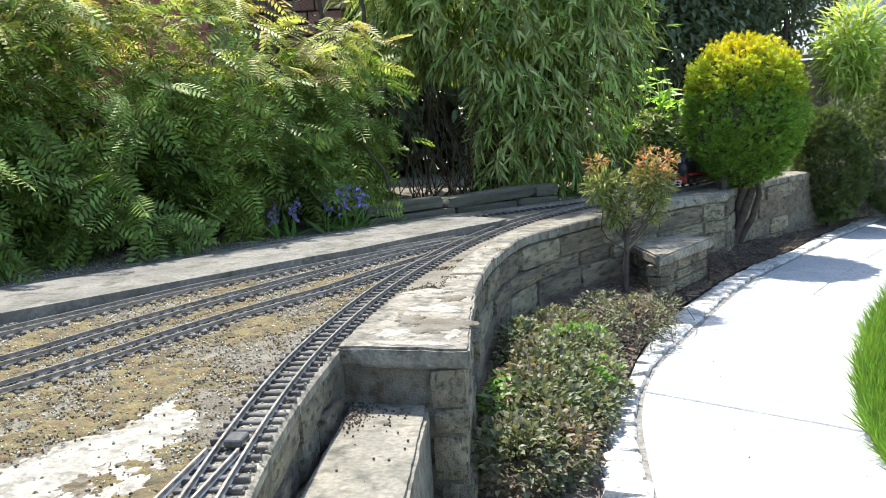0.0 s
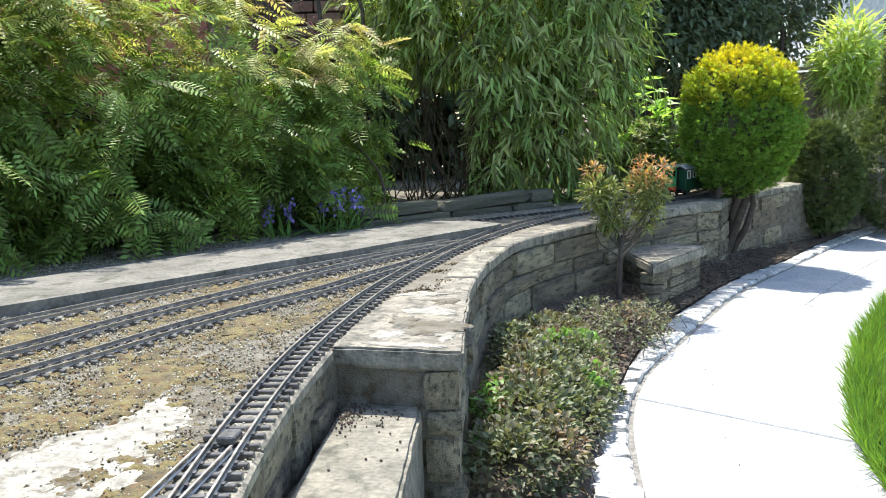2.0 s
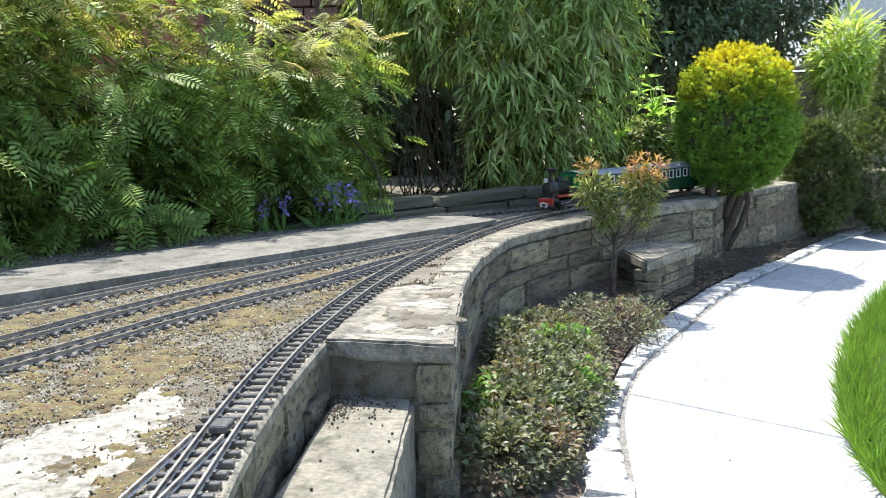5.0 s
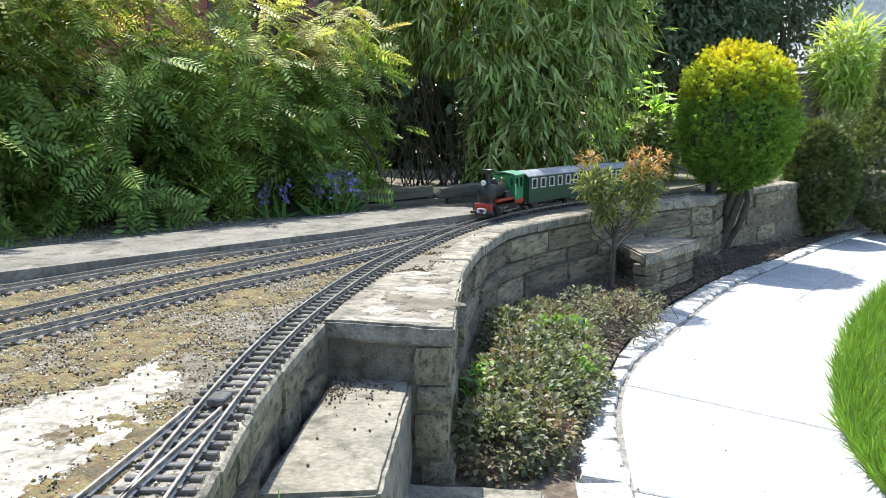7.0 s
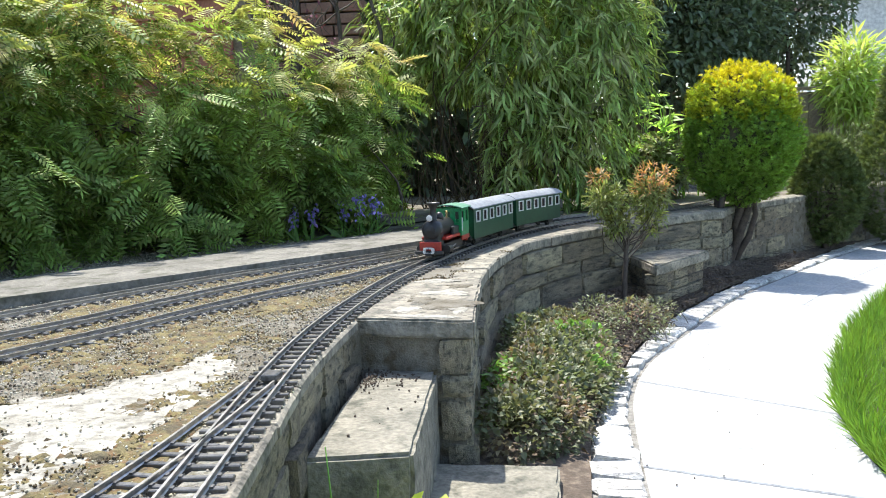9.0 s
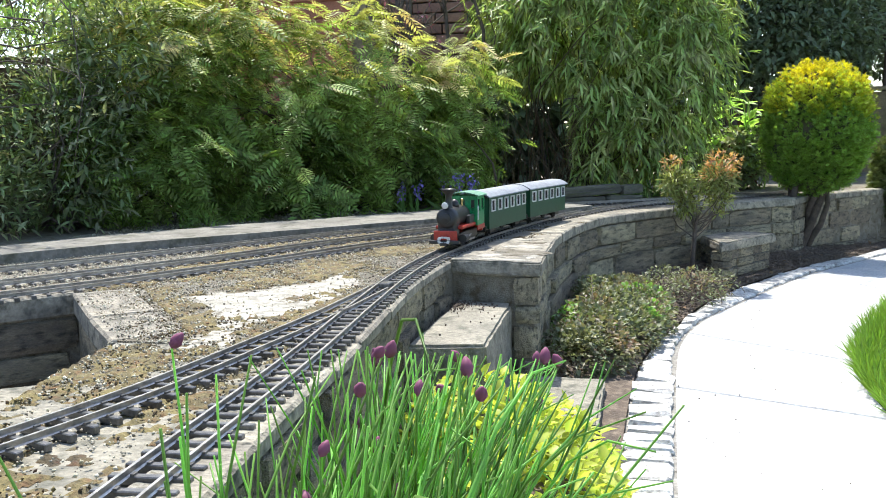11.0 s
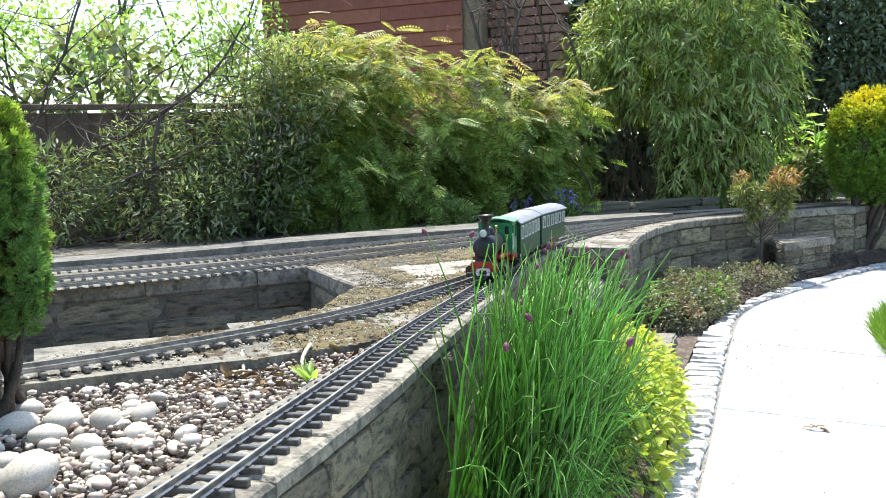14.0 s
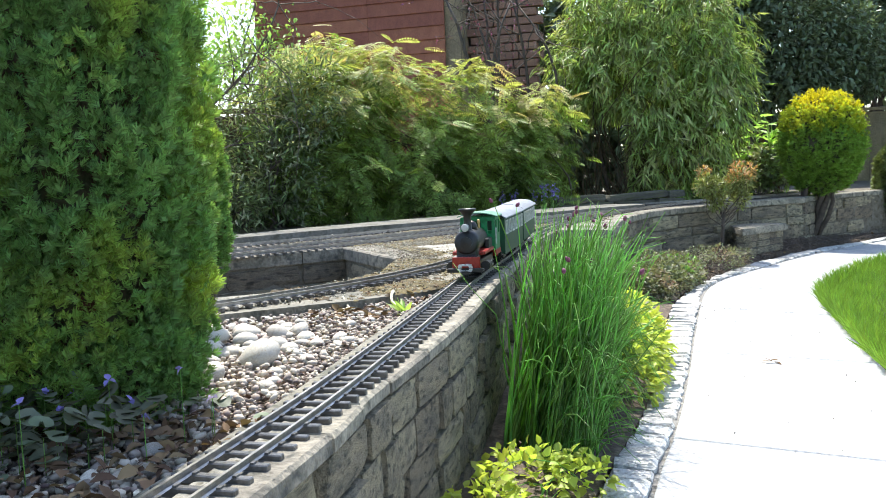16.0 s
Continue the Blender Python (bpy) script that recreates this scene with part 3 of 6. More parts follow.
def build_path():
    w = thing("path", "curved path of pale sunlit flagstones", "path", kind="structure")
    a, b = curve(SETT_OUT, 0.02), curve(LAWN, 0.02)
    part("bedding", prism([tuple(p) for p in a[::6]] + [tuple(p) for p in b[::-6]], -0.04, -0.010), MORTAR, w)
    # joints across the path: start and end on its two edges, by the distance along y
    cuts = [(-2.5, -2.55), (-1.75, -1.85), (-.95, -1.05), (-.42, -.52), (.12, -.02), (1.05, .93), (1.95, 1.75), (2.62, 2.3), (3.30, 2.85), (4.02, 3.45), (4.75, 4.2), (5.5, 5.0), (6.4, 5.9)]

    def along(c, y):
        return np.array([np.interp(y, c[:, 1], c[:, 0]), y])
    for k in range(len(cuts) - 1):
        (y0, z0), (y1, z1) = cuts[k], cuts[k + 1]
        splits = (0.0, 1.0)
        if k > 8:
            splits = (0.0, 0.5, 1.0)
        for u, v in zip(splits[:-1], splits[1:]):
            lo, hi = [], []
            for q in np.linspace(0.004, 0.996, 8):
                l, r = along(a, y0 + (y1 - y0) * q), along(b, z0 + (z1 - z0) * q)
                lo.append(l + (r - l) * (u + 0.002)); hi.append(l + (r - l) * (v - 0.002))
            bm = prism([tuple(p) for p in hi] + [tuple(p) for p in lo[::-1]], -0.03, RNG.normal(0, 0.0008))
            bmesh.ops.bevel(bm, geom=[e for e in bm.edges if e.verts[0].co.z > -0.02 and e.verts[1].co.z > -0.02], offset=0.003, segments=1, affect="EDGES")
            part("flagstone", bm, FLAG, w)
    # edging of split setts
    ii = curve(SETT_IN, 0.02)
    s = thing("edging", "edging of rough split granite setts along the path", "edging", kind="structure")
    part("mortar_bed", prism([tuple(p) for p in ii[::6]] + [tuple(p) for p in offset(a, .012)[::-6]], -0.05, -0.004), mat("sett_mortar", (.30, .29, .26), (.2, .19, .17), 20, .95, .7, 6, c=(.12, .11, .09)), s)
    cs = []
    for k in range(6):
        bm = block(1, 1, 1, 0)
        bmesh.ops.bevel(bm, geom=bm.edges[:], offset=0.1, segments=1, affect="EDGES")
        r = np.random.default_rng(20 + k)
        for v in bm.verts:
            v.co += Vector(r.normal(0, 0.03, 3))
        me = bpy.data.meshes.new("sett"); bm.to_mesh(me); bm.free(); me.materials.append(SETT); cs.append(me)
    i = curve(SETT_IN, 0.02)
    y = -0.9
    r = np.random.default_rng(3)
    while y < 6.2:
        L = r.uniform(0.05, 0.095)
        p, q = along(a, y + L / 2), along(i, y + L / 2 + 0.03 * min(1, max(0, y - 2)))
        k = int(np.argmin(abs(a[:, 1] - (y + L / 2))))
        d = unit(a[min(k + 3, len(a) - 1)] - a[k - 3])
        step = L * d[1]
        m = (p + q) / 2 - np.array((0.003, 0))
        o = new("sett", cs[r.integers(0, 6)]); o.parent = s
        o.location = (m[0], m[1], -0.022 + r.normal(0, 0.002))
        o.rotation_euler = (r.normal(0, 0.03), r.normal(0, 0.03), math.atan2(d[1], d[0]) + r.normal(0, 0.05))
        o.scale = (L - 0.006, max(0.05, np.linalg.norm(p - q) * (0.97 if y < 2 else 0.8) * r.uniform(0.9, 1.02)), 0.06)
        y += max(step, 0.03)


# ---- track ----
def rail_mesh(c, z):
    prof = [(-.0032, 0), (.0032, 0), (.001, .0016), (.001, .0055), (.0018, .0062), (.0018, .0083), (-.0018, .0083), (-.0018, .0062), (-.001, .0055), (-.001, .0016)]
    t = unit(np.gradient(c, axis=0))
    v, f, m = [], [], len(prof)
    for p, d in zip(c, t):
        for w, h in prof:
            v.append((p[0] + d[1] * w, p[1] - d[0] * w, z + h))
    for i in range(len(c) - 1):
        for k in range(m):
            a, b = i * m + k, i * m + (k + 1) % m
            f.append((a, b, b + m, a + m))
    f.append(tuple(range(m))); f.append(tuple(range((len(c) - 1) * m, len(c) * m))[::-1])
    return raw_mesh("rail", v, f)


SLEEPERS = []


def sleeper_meshes():
    for k, long in enumerate((0.088, 0.088, 0.105)):
        bm = block(long, 0.0100, 0.010, 0.0012)
        for sx in (-1, 1):
            for e in (-1, 1):
                box_at(bm, sx * 0.0225 + e * 0.005, 0, 0.0056, 0.004, 0.008, 0.003)
        me = bpy.data.meshes.new("sleeper"); bm.to_mesh(me); bm.free(); me.materials.append(SLEEPER)
        SLEEPERS.append(me)


def build_track(pts, label, z=None, skip=(9, 9), merge=0, gauge=0.045):
    z = z or H
    c = curve(pts, 0.033)
    t = thing("track", label, "railway track", group="garden railway tracks")
    for side in (-1, 1):
        from_mesh("rail", rail_mesh(offset(c, side * gauge / 2), z + 0.0085), RAILM, t)
    tan = unit(np.gradient(c, axis=0))
    fine = curve(pts, 0.008)
    v, f, m = [], [], 7
    for side in np.linspace(-.0195, .0195, m):
        for p in offset(fine, side):
            v.append((p[0], p[1], z + .0038 - .0035 * (abs(side) > .019) + .0016 * noise.noise((p[0] * 70, p[1] * 70, 1)) + .0012 * noise.noise((p[0] * 190, p[1] * 190, 4))))
    n = len(fine)
    for a in range(m - 1):
        f += [(a * n + k, (a + 1) * n + k, (a + 1) * n + k + 1, a * n + k + 1) for k in range(n - 1)]
    tagged(from_mesh("ballast", raw_mesh("ballast", v, [q[::-1] for q in f]), BALLAST, t, "pale grit between the rails", True), kind="stuff")
    r = np.random.default_rng(len(c))
    for k, (p, d) in enumerate(zip(c, tan)):
        if k > len(c) - merge:
            continue
        o = new("sleeper", SLEEPERS[r.integers(0, 2)]); o.parent = t
        o.location = (p[0], p[1], z + 0.0035 + r.normal(0, 0.0005))
        o.rotation_euler = (0, 0, math.atan2(d[1], d[0]) + math.pi / 2 + r.normal(0, 0.02))
    return t


def build_tracks():
    sleeper_meshes()
    build_track(MAIN, "main line of dark rails on black sleepers along the wall")
    build_track(BRANCH, "branch line curving off past the sunken pit", merge=9)
    build_track(SIDING_A, "siding of dull rails on sleepers sunk in grit", z=H - 0.001, merge=6)
    build_track(SIDING_B, "siding of dull rails on sleepers sunk in grit", z=H - 0.001, merge=5)
    build_track(SIDING_C, "siding beside the raised concrete strip", z=H - 0.001, merge=10)
    build_track(FAR, "far line beyond the concrete strip", z=H + 0.001, merge=4)
    bm = block(0.026, 0.034, 0.012, 0.002)
    b = part("point_motor_cover", turned(bm, pose(-.255, 1.43, H + 0.016, 0, 0, -3)), SLEEPER)
    tagged(b, "small black cover between the rails of the points", "track cover")


# ---- train ----
GREEN = mat("green_paint", (0.006, 0.065, 0.028), (0.005, 0.055, 0.024), 20, 0.45, 0.03, 6)
CABGREEN = mat("cab_green_paint", (0.016, 0.24, 0.085), (0.013, 0.20, 0.07), 20, 0.3, 0.03, 6)
BLACK = mat("black_paint", (0.012, 0.012, 0.013), (0.02, 0.02, 0.02), 30, 0.42, 0.05, 5)
RED = mat("red_paint", (0.40, 0.03, 0.015), (0.34, 0.025, 0.015), 20, 0.35, 0.03, 6)
WHITE = mat("white_trim", (0.7, 0.7, 0.68), (0.62, 0.62, 0.6), 30, 0.4, 0.03, 5)
ROOF = mat("silver_roof", (0.30, 0.32, 0.35), (0.24, 0.26, 0.29), 12, 0.45, 0.05, 6)
STEEL = mat("bright_steel", (0.45, 0.45, 0.45), (0.32, 0.32, 0.32), 30, 0.3, 0.05, 5, metal=0.9)
BRASS = mat("brass", (0.55, 0.42, 0.2), (0.45, 0.33, 0.15), 30, 0.3, 0.03, 5, metal=0.9)
PANE = mat("dark_window", (0.05, 0.02, 0.02), (0.02, 0.02, 0.025), 20, 0.12, 0, 5)
LAMPGLASS = mat("lamp_glass", (0.6, 0.6, 0.58), (0.5, 0.5, 0.5), 20, 0.15, 0, 5)
AXLES = []


def axle(parent, x, r):
    """A pair of wheels on its axle, along y."""
    bm = lathe([(0.003, -.03), (0.003, -.026), (r, -.026), (r, -.0205), (r + .0025, -.0205), (r + .0025, -.018), (r * .35, -.018), (r * .35, .018), (r + .0025, .018), (r + .0025, .0205), (r, .0205), (r, .026), (0.003, .026), (0.003, .03)], 18)
    for side in (-1, 1):
        for a in (0, 90, 180, 270):
            box_at(bm, math.cos(radians(a)) * r * .55, math.sin(radians(a)) * r * .55, side * .0275, .004, .004, .003)
    turned(bm, pose(0, 0, 0, 90))
    o = part("wheelset", bm, BLACK, parent)
    o.location = (x, 0, r)
    AXLES.append((o, x, r))


def build_loco():
    """Front buffer at x = 0, body towards -x; z = 0 on the rails."""
    t = thing("steam_locomotive", "small black, red and green model steam locomotive on the main line", "locomotive")
    bm = block(.30, .062, .03, .002); part("frame", turned(bm, pose(-.175, 0, .034)), BLACK, t)
    bm = block(.012, .080, .034, .002); part("buffer_beam", turned(bm, pose(-.022, 0, .046)), RED, t, "red front buffer beam")
    bm = block(.06, .06, .04, .004); part("front_plate", turned(bm, pose(-.06, 0, .048)), BLACK, t, "black front apron")
    bm = bmesh.new()
    for k in range(12):
        a, b = 2 * math.pi * k / 12, 2 * math.pi * (k + 1) / 12
        p = [(0, max(-1, min(1, 1.5 * math.cos(u))) * .016, max(-1, min(1, 1.5 * math.sin(u))) * .009) for u in (a, b)]
        box_at(bm, -.002, (p[0][1] + p[1][1]) / 2, .033 + (p[0][2] + p[1][2]) / 2, .012, .009, .005)
    part("coupling_ring", bm, WHITE, t, "white oval coupling loop")
    bm = block(.014, .105, .012, .002); box_at(bm, .012, 0, -.006, .012, .02, .01); part("footstep", turned(bm, pose(-.008, 0, .026)), BLACK, t)
    bm = block(.27, .096, .012, .003); part("running_board", turned(bm, pose(-.2, 0, .070)), RED, t, "red running board")
    bm = turned(lathe([(.0, 0), (.030, 0), (.0355, .006), (.0355, .06), (.034, .062), (.034, .185), (.0, .185)], 24), pose(-.03, 0, .104, 0, -90))
    part("boiler", bm, BLACK, t, "glossy black boiler", True)
    bm = block(.055, .062, .045, .006); part("smokebox_saddle", turned(bm, pose(-.062, 0, .08)), BLACK, t)
    bm = turned(lathe([(.0, .0), (.017, .0), (.017, .003), (.006, .005), (.0, .006)], 18), pose(-.029, 0, .104, 0, 90)); part("smokebox_door", bm, BLACK, t)
    bm = turned(lathe([(.016, 0), (.0125, .006), (.011, .03), (.0115, .046), (.020, .058), (.025, .062), (.025, .067), (.019, .067), (.016, .062), (.002, .058)], 22), pose(-.066, 0, .134))
    part("chimney", bm, BLACK, t, "tall flared black chimney", True)
    bm = turned(lathe([(.0, 0), (.009, .0), (.0125, .008), (.0125, .016), (.0, .016)], 16), pose(-.034, 0, .148, 0, 90)); lamp = part("headlamp", bm, BLACK, t)
    bm = turned(lathe([(.0, 0), (.0115, .0), (.009, .003), (.0, .004)], 16), pose(-.0175, 0, .148, 0, 90)); part("lens", bm, LAMPGLASS, lamp, "pale lamp glass")
    bm = turned(lathe([(.017, 0), (.016, .012), (.012, .022), (.005, .027), (.0, .028)], 18), pose(-.135, 0, .134)); part("steam_dome", bm, BLACK, t, "", True)
    bm = turned(lathe([(.003, 0), (.003, .014), (.0045, .016), (.0045, .024), (.001, .026)], 10), pose(-.19, .012, .136)); part("whistle", bm, BRASS, t, "small brass whistle")
    for s in (-1, 1):
        bm = turned(lathe([(.0, 0), (.014, .0), (.014, .042), (.0, .042)], 16), pose(-.055, s * .05, .034, 0, -90)); part("cylinder", bm, BLACK, t)
        bm = block(.12, .004, .006, .001); part("side_rod", turned(bm, pose(-.16, s * .047, .022)), STEEL, t, "bright steel rod")
        bm = block(.07, .003, .004, .0008); part("piston_rod", turned(bm, pose(-.125, s * .052, .036, 0, 8)), STEEL, t)
        bm = block(.07, .014, .030, .003); part("side_tank", turned(bm, pose(-.2, s * .038, .090)), BLACK, t)
    # cab with openings
    cab = thing("cab", "", "")
    cab.parent = t
    bm = bmesh.new()
    for s in (-1, 1):
        box_at(bm, -.29, s * .052, .088, .10, .004, .05, .001)
        for x in (-.243, -.29, -.337):
            box_at(bm, x, s * .052, .134, .008 if x != -.29 else .022, .004, .045, .001)
        box_at(bm, -.29, s * .052, .160, .10, .004, .010, .001)
    box_at(bm, -.242, 0, .088, .004, .104, .05); box_at(bm, -.242, 0, .160, .004, .104, .012)
    for y in (-.048, -.02, .02, .048):
        box_at(bm, -.242, y, .134, .004, .009 if abs(y) > .03 else .02, .045)
    box_at(bm, -.338, 0, .09, .004, .104, .055); box_at(bm, -.338, 0, .16, .004, .104, .012)
    bpy.data.objects.remove(cab)
    cab = part("cab", bm, CABGREEN, t, "bright green cab")
    v, f = [], []
    for x in (-.228, -.352):
        for k in range(9):
            a = -1 + k / 4
            for z in (0, .003):
                v.append((x, a * .062, .166 + z + .012 * (1 - a * a)))
    for k in range(8):
        a = 2 * k
        f += [(a, a + 2, a + 20, a + 18), (a + 1, a + 19, a + 21, a + 3)]
        f += [(a, a + 1, a + 3, a + 2), (a + 18, a + 20, a + 21, a + 19)]
    f += [(0, 18, 19, 1), (16, 17, 35, 34)]
    from_mesh("cab_roof", raw_mesh("cab_roof", v, f), mat("pale_green_roof", (.13, .30, .2), (.1, .25, .16), 14, .45, .05), t, "pale green cab roof")
    for s in (-1, 1):
        bm = lathe([(.0022, 0), (.0022, .05)], 6); part("handrail", turned(bm, pose(-.243, s * .056, .082)), WHITE, t)
    bm = block(.012, .09, .03, .002); part("rear_beam", turned(bm, pose(-.345, 0, .05)), RED, t)
    axle(t, -.115, .0175); axle(t, -.205, .0175)
    for s in (-1, 1):
        bm = block(.10, .004, .016, .001); part("cab_skirt", turned(bm, pose(-.29, s * .0535, .055)), RED, t)
    k = Matrix.Diagonal((.80, .88, .87, 1))
    for o in t.children_recursive:
        o.data.transform(Matrix.Diagonal((.80, 1.0, .87, 1)) if o.name.startswith("wheelset") else k)
        o.location = k @ o.location
    for i, (o, x, r) in enumerate(AXLES):
        AXLES[i] = (o, o.location.x, o.location.z)
    return t


def build_coach():
    """Front end at x = 0, towards -x."""
    t = thing("passenger_coach", "dark green model passenger coach with white-framed windows and silver roof", "railway coach", group="coaches of the train")
    L, W = .41, .103
    bm = block(L, W - .02, .016, .002); part("underframe", turned(bm, pose(-L / 2, 0, .036)), BLACK, t)
    xs = [.036 + .0645 * k for k in range(6)]
    ww, wz, wh = .034, .1155, .040
    bm = bmesh.new()
    for s in (-1, 1):
        y = s * (W / 2 - .002)
        box_at(bm, -L / 2, y, .064, L - .02, .004, .064, .0005)
        box_at(bm, -L / 2, y, .1405, L - .02, .004, .011, .0005)
        edges = [.01] + [e for x in xs for e in (x - ww / 2 + .012, x + ww / 2 + .012)] + [L - .01]
        for a, b in zip(edges[::2], edges[1::2]):
            box_at(bm, -(a + b) / 2, y, wz, max(b - a, .002), .004, wh)
    for x in (-.012, -L + .012):
        box_at(bm, x, 0, .090, .004, W - .004, .112)
    body = part("body", bm, GREEN, t)
    for x in (-.0085, -L + .0085):
        part("end_door", box_at(bmesh.new(), x, 0, .098, .003, .04, .08), BLACK, t)
    for s in (-1, 1):
        for x in xs:
            X = -(x + .012)
            y = s * (W / 2 + .0005)
            bm = bmesh.new()
            for dz in (-1, 1):
                box_at(bm, X, y, wz + dz * wh / 2, ww + .006, .004, .0045)
            for dx in (-1, 1):
                box_at(bm, X + dx * ww / 2, y, wz, .0045, .004, wh + .0045)
            fr = part("window", bm, WHITE, t, "white window frame")
            bm = block(ww, .002, wh, 0); part("pane", turned(bm, pose(X, s * (W / 2 - .004), wz)), PANE, fr)
    v, f = [], []
    for x in (.004, -L - .004):
        for k in range(13):
            a = -1 + k / 6
            for z in (0, .004):
                v.append((x, a * (W / 2 + .006), .145 + z + .020 * (1 - abs(a) ** 2.4)))
    for k in range(12):
        a = 2 * k
        f += [(a, a + 2, a + 28, a + 26), (a + 1, a + 27, a + 29, a + 3), (a, a + 1, a + 3, a + 2), (a + 26, a + 28, a + 29, a + 27)]
    f += [(0, 26, 27, 1), (24, 25, 51, 50)]
    from_mesh("roof", raw_mesh("roof", v, f), ROOF, t, "curved silver-grey roof")
    # dark arched ends under the roof
    for x in (-.011, -L + .011):
        prof = [(a * (W / 2 - .002), .143 + .020 * (1 - abs(a) ** 2.4)) for a in np.linspace(-1, 1, 13)]
        bm = bmesh.new()
        lo = [bm.verts.new((x - .002, y, z)) for y, z in prof] ; hi = [bm.verts.new((x + .002, y, z)) for y, z in prof]
        bm.faces.new(lo); bm.faces.new(hi[::-1])
        for i in range(12):
            bm.faces.new((lo[i], hi[i], hi[i + 1], lo[i + 1]))
        bm.faces.new((lo[0], lo[-1], hi[-1], hi[0]))
        bmesh.ops.recalc_face_normals(bm, faces=bm.faces)
        part("end_panel", bm, BLACK, t)
    for x in (.006, -L - .006):
        bm = block(.03, .02, .008, .002); part("coupling", turned(bm, pose(x, 0, .03)), BLACK, t)
    for x in (-.075, -L + .075):
        for s in (-1, 1):
            bm = block(.05, .006, .022, .002); part("axle_box", turned(bm, pose(x, s * .036, .026)), BLACK, t)
    low = Matrix.Diagonal((1, 1, .9, 1))
    for o in t.children_recursive:
        if o.parent == t or o.name.startswith("pane"):
            o.data.transform(low)
    axle(t, -.075, .0155); axle(t, -L + .075, .0155)
    return t


TRACKLINE = curve(MAIN, 0.01)
TRACKLEN = np.concatenate([[0], np.cumsum(np.linalg.norm(np.diff(TRACKLINE, axis=0), axis=1))])
# seconds, distance of the front buffer along the main line
RUN = [(0, 7.50), (2, 7.19), (4, 6.79), (6.5, 6.215), (7, 6.055), (7.5, 5.885), (8, 5.71), (8.5, 5.535), (9, 5.365), (9.5, 5.21), (12, 4.225), (12.5, 4.02), (14.5, 3.28), (16, 2.82)]


def ran(t):
    a = np.array(RUN, float)
    m = np.gradient(a[:, 1], a[:, 0])
    i = min(max(int(np.searchsorted(a[:, 0], t, side="right")) - 1, 0), len(a) - 2)
    h = a[i + 1, 0] - a[i, 0]
    u = (t - a[i, 0]) / h
    return (2 * u ** 3 - 3 * u * u + 1) * a[i, 1] + (u ** 3 - 2 * u * u + u) * h * m[i] + (3 * u * u - 2 * u ** 3) * a[i + 1, 1] + (u ** 3 - u * u) * h * m[i + 1]


def on_line(s):
    return np.array([np.interp(s, TRACKLEN, TRACKLINE[:, k]) for k in (0, 1)])


def riding(s, length):
    """Pose of a vehicle whose front is at s: it sits on the line at two points, and heads towards the start of the line."""
    a, b = on_line(s + 0.2 * length), on_line(s + 0.8 * length)
    d = unit(a - b)
    f = a + d * 0.2 * length
    return pose(f[0], f[1], RAIL, 0, 0, math.degrees(math.atan2(d[1], d[0])))


def motions():
    times = [k / 4 for k in range(65)]
    back = 0.0
    for ob, length, gap in ((LOCO, .285, .03), (COACH_A, .41, .03), (COACH_B, .41, .03)):
        walk(ob, [(t, riding(ran(t) + back, length)) for t in times])
        back += length + gap
    for ob, x, r in ALL_AXLES:
        rows = []
        for k in range(481):
            t = k / 30
            rows.append((t, pose(x, 0, r, 0, math.degrees((ran(0) - ran(t)) / r), 0)))
        walk(ob, rows)


# ---- plants ----
FERNY = leafy("ferny_leaf", (0.28, 0.385, 0.09), (0.145, 0.225, 0.055), 0.5, 0.32, 0.55)
FERNYGOLD = leafy("golden_ferny_leaf", (0.52, 0.53, 0.19), (0.38, 0.44, 0.12), 0.5, 0.4, 0.3, c=(0.60, 0.44, 0.26))
BAMBOO = leafy("bamboo_leaf", (0.35, 0.44, 0.14), (0.215, 0.305, 0.092), 0.42, 0.42, 0.6, c=(0.52, 0.54, 0.25))
STRAW = leafy("dry_bamboo", (0.13, 0.098, 0.057), (0.075, 0.056, 0.034), 0.7, 0.2, 0.4)
THUJA = leafy("thuja_green", (0.27, 0.42, 0.075), (0.19, 0.33, 0.06), 0.6, 0.4, 0.45)
THUJALIT = leafy("thuja_yellow_green", (0.50, 0.54, 0.06), (0.38, 0.47, 0.055), 0.6, 0.42, 0.4)
GOLD = leafy("golden_tips", (0.66, 0.56, 0.03), (0.52, 0.50, 0.035), 0.5, 0.45, 0.25)
YEW = leafy("dark_conifer", (0.17, 0.21, 0.075), (0.12, 0.165, 0.06), 0.65, 0.25, 0.4)
CYPRESS = leafy("cypress_green", (0.21, 0.36, 0.105), (0.13, 0.26, 0.09), 0.6, 0.42, 0.4, c=(0.32, 0.42, 0.07))
RUST = leafy("dead_needles", (0.14, 0.065, 0.03), (0.09, 0.045, 0.025), 0.8, 0.15, 0.4)
LAUREL = leafy("laurel_leaf", (0.15, 0.20, 0.125), (0.20, 0.255, 0.155), 0.35, 0.25, 0.4)
WILLOW = leafy("grey_green_leaf", (0.22, 0.28, 0.125), (0.14, 0.20, 0.09), 0.5, 0.4, 0.6, c=(0.36, 0.36, 0.24))
LIME = leafy("lime_leaf", (0.42, 0.60, 0.17), (0.32, 0.50, 0.13), 0.45, 0.48, 0.35)
PIERIS = leafy("bronze_green_leaf", (0.30, 0.31, 0.12), (0.22, 0.26, 0.09), 0.45, 0.35, 0.4)
FLUSH = leafy("orange_young_leaf", (0.56, 0.30, 0.13), (0.48, 0.25, 0.13), 0.45, 0.4, 0.35, c=(0.45, 0.3, 0.13))
COVER = leafy("cover_leaf", (0.22, 0.235, 0.14), (0.145, 0.17, 0.095), 0.45, 0.3, 0.45, c=(0.25, 0.165, 0.115))
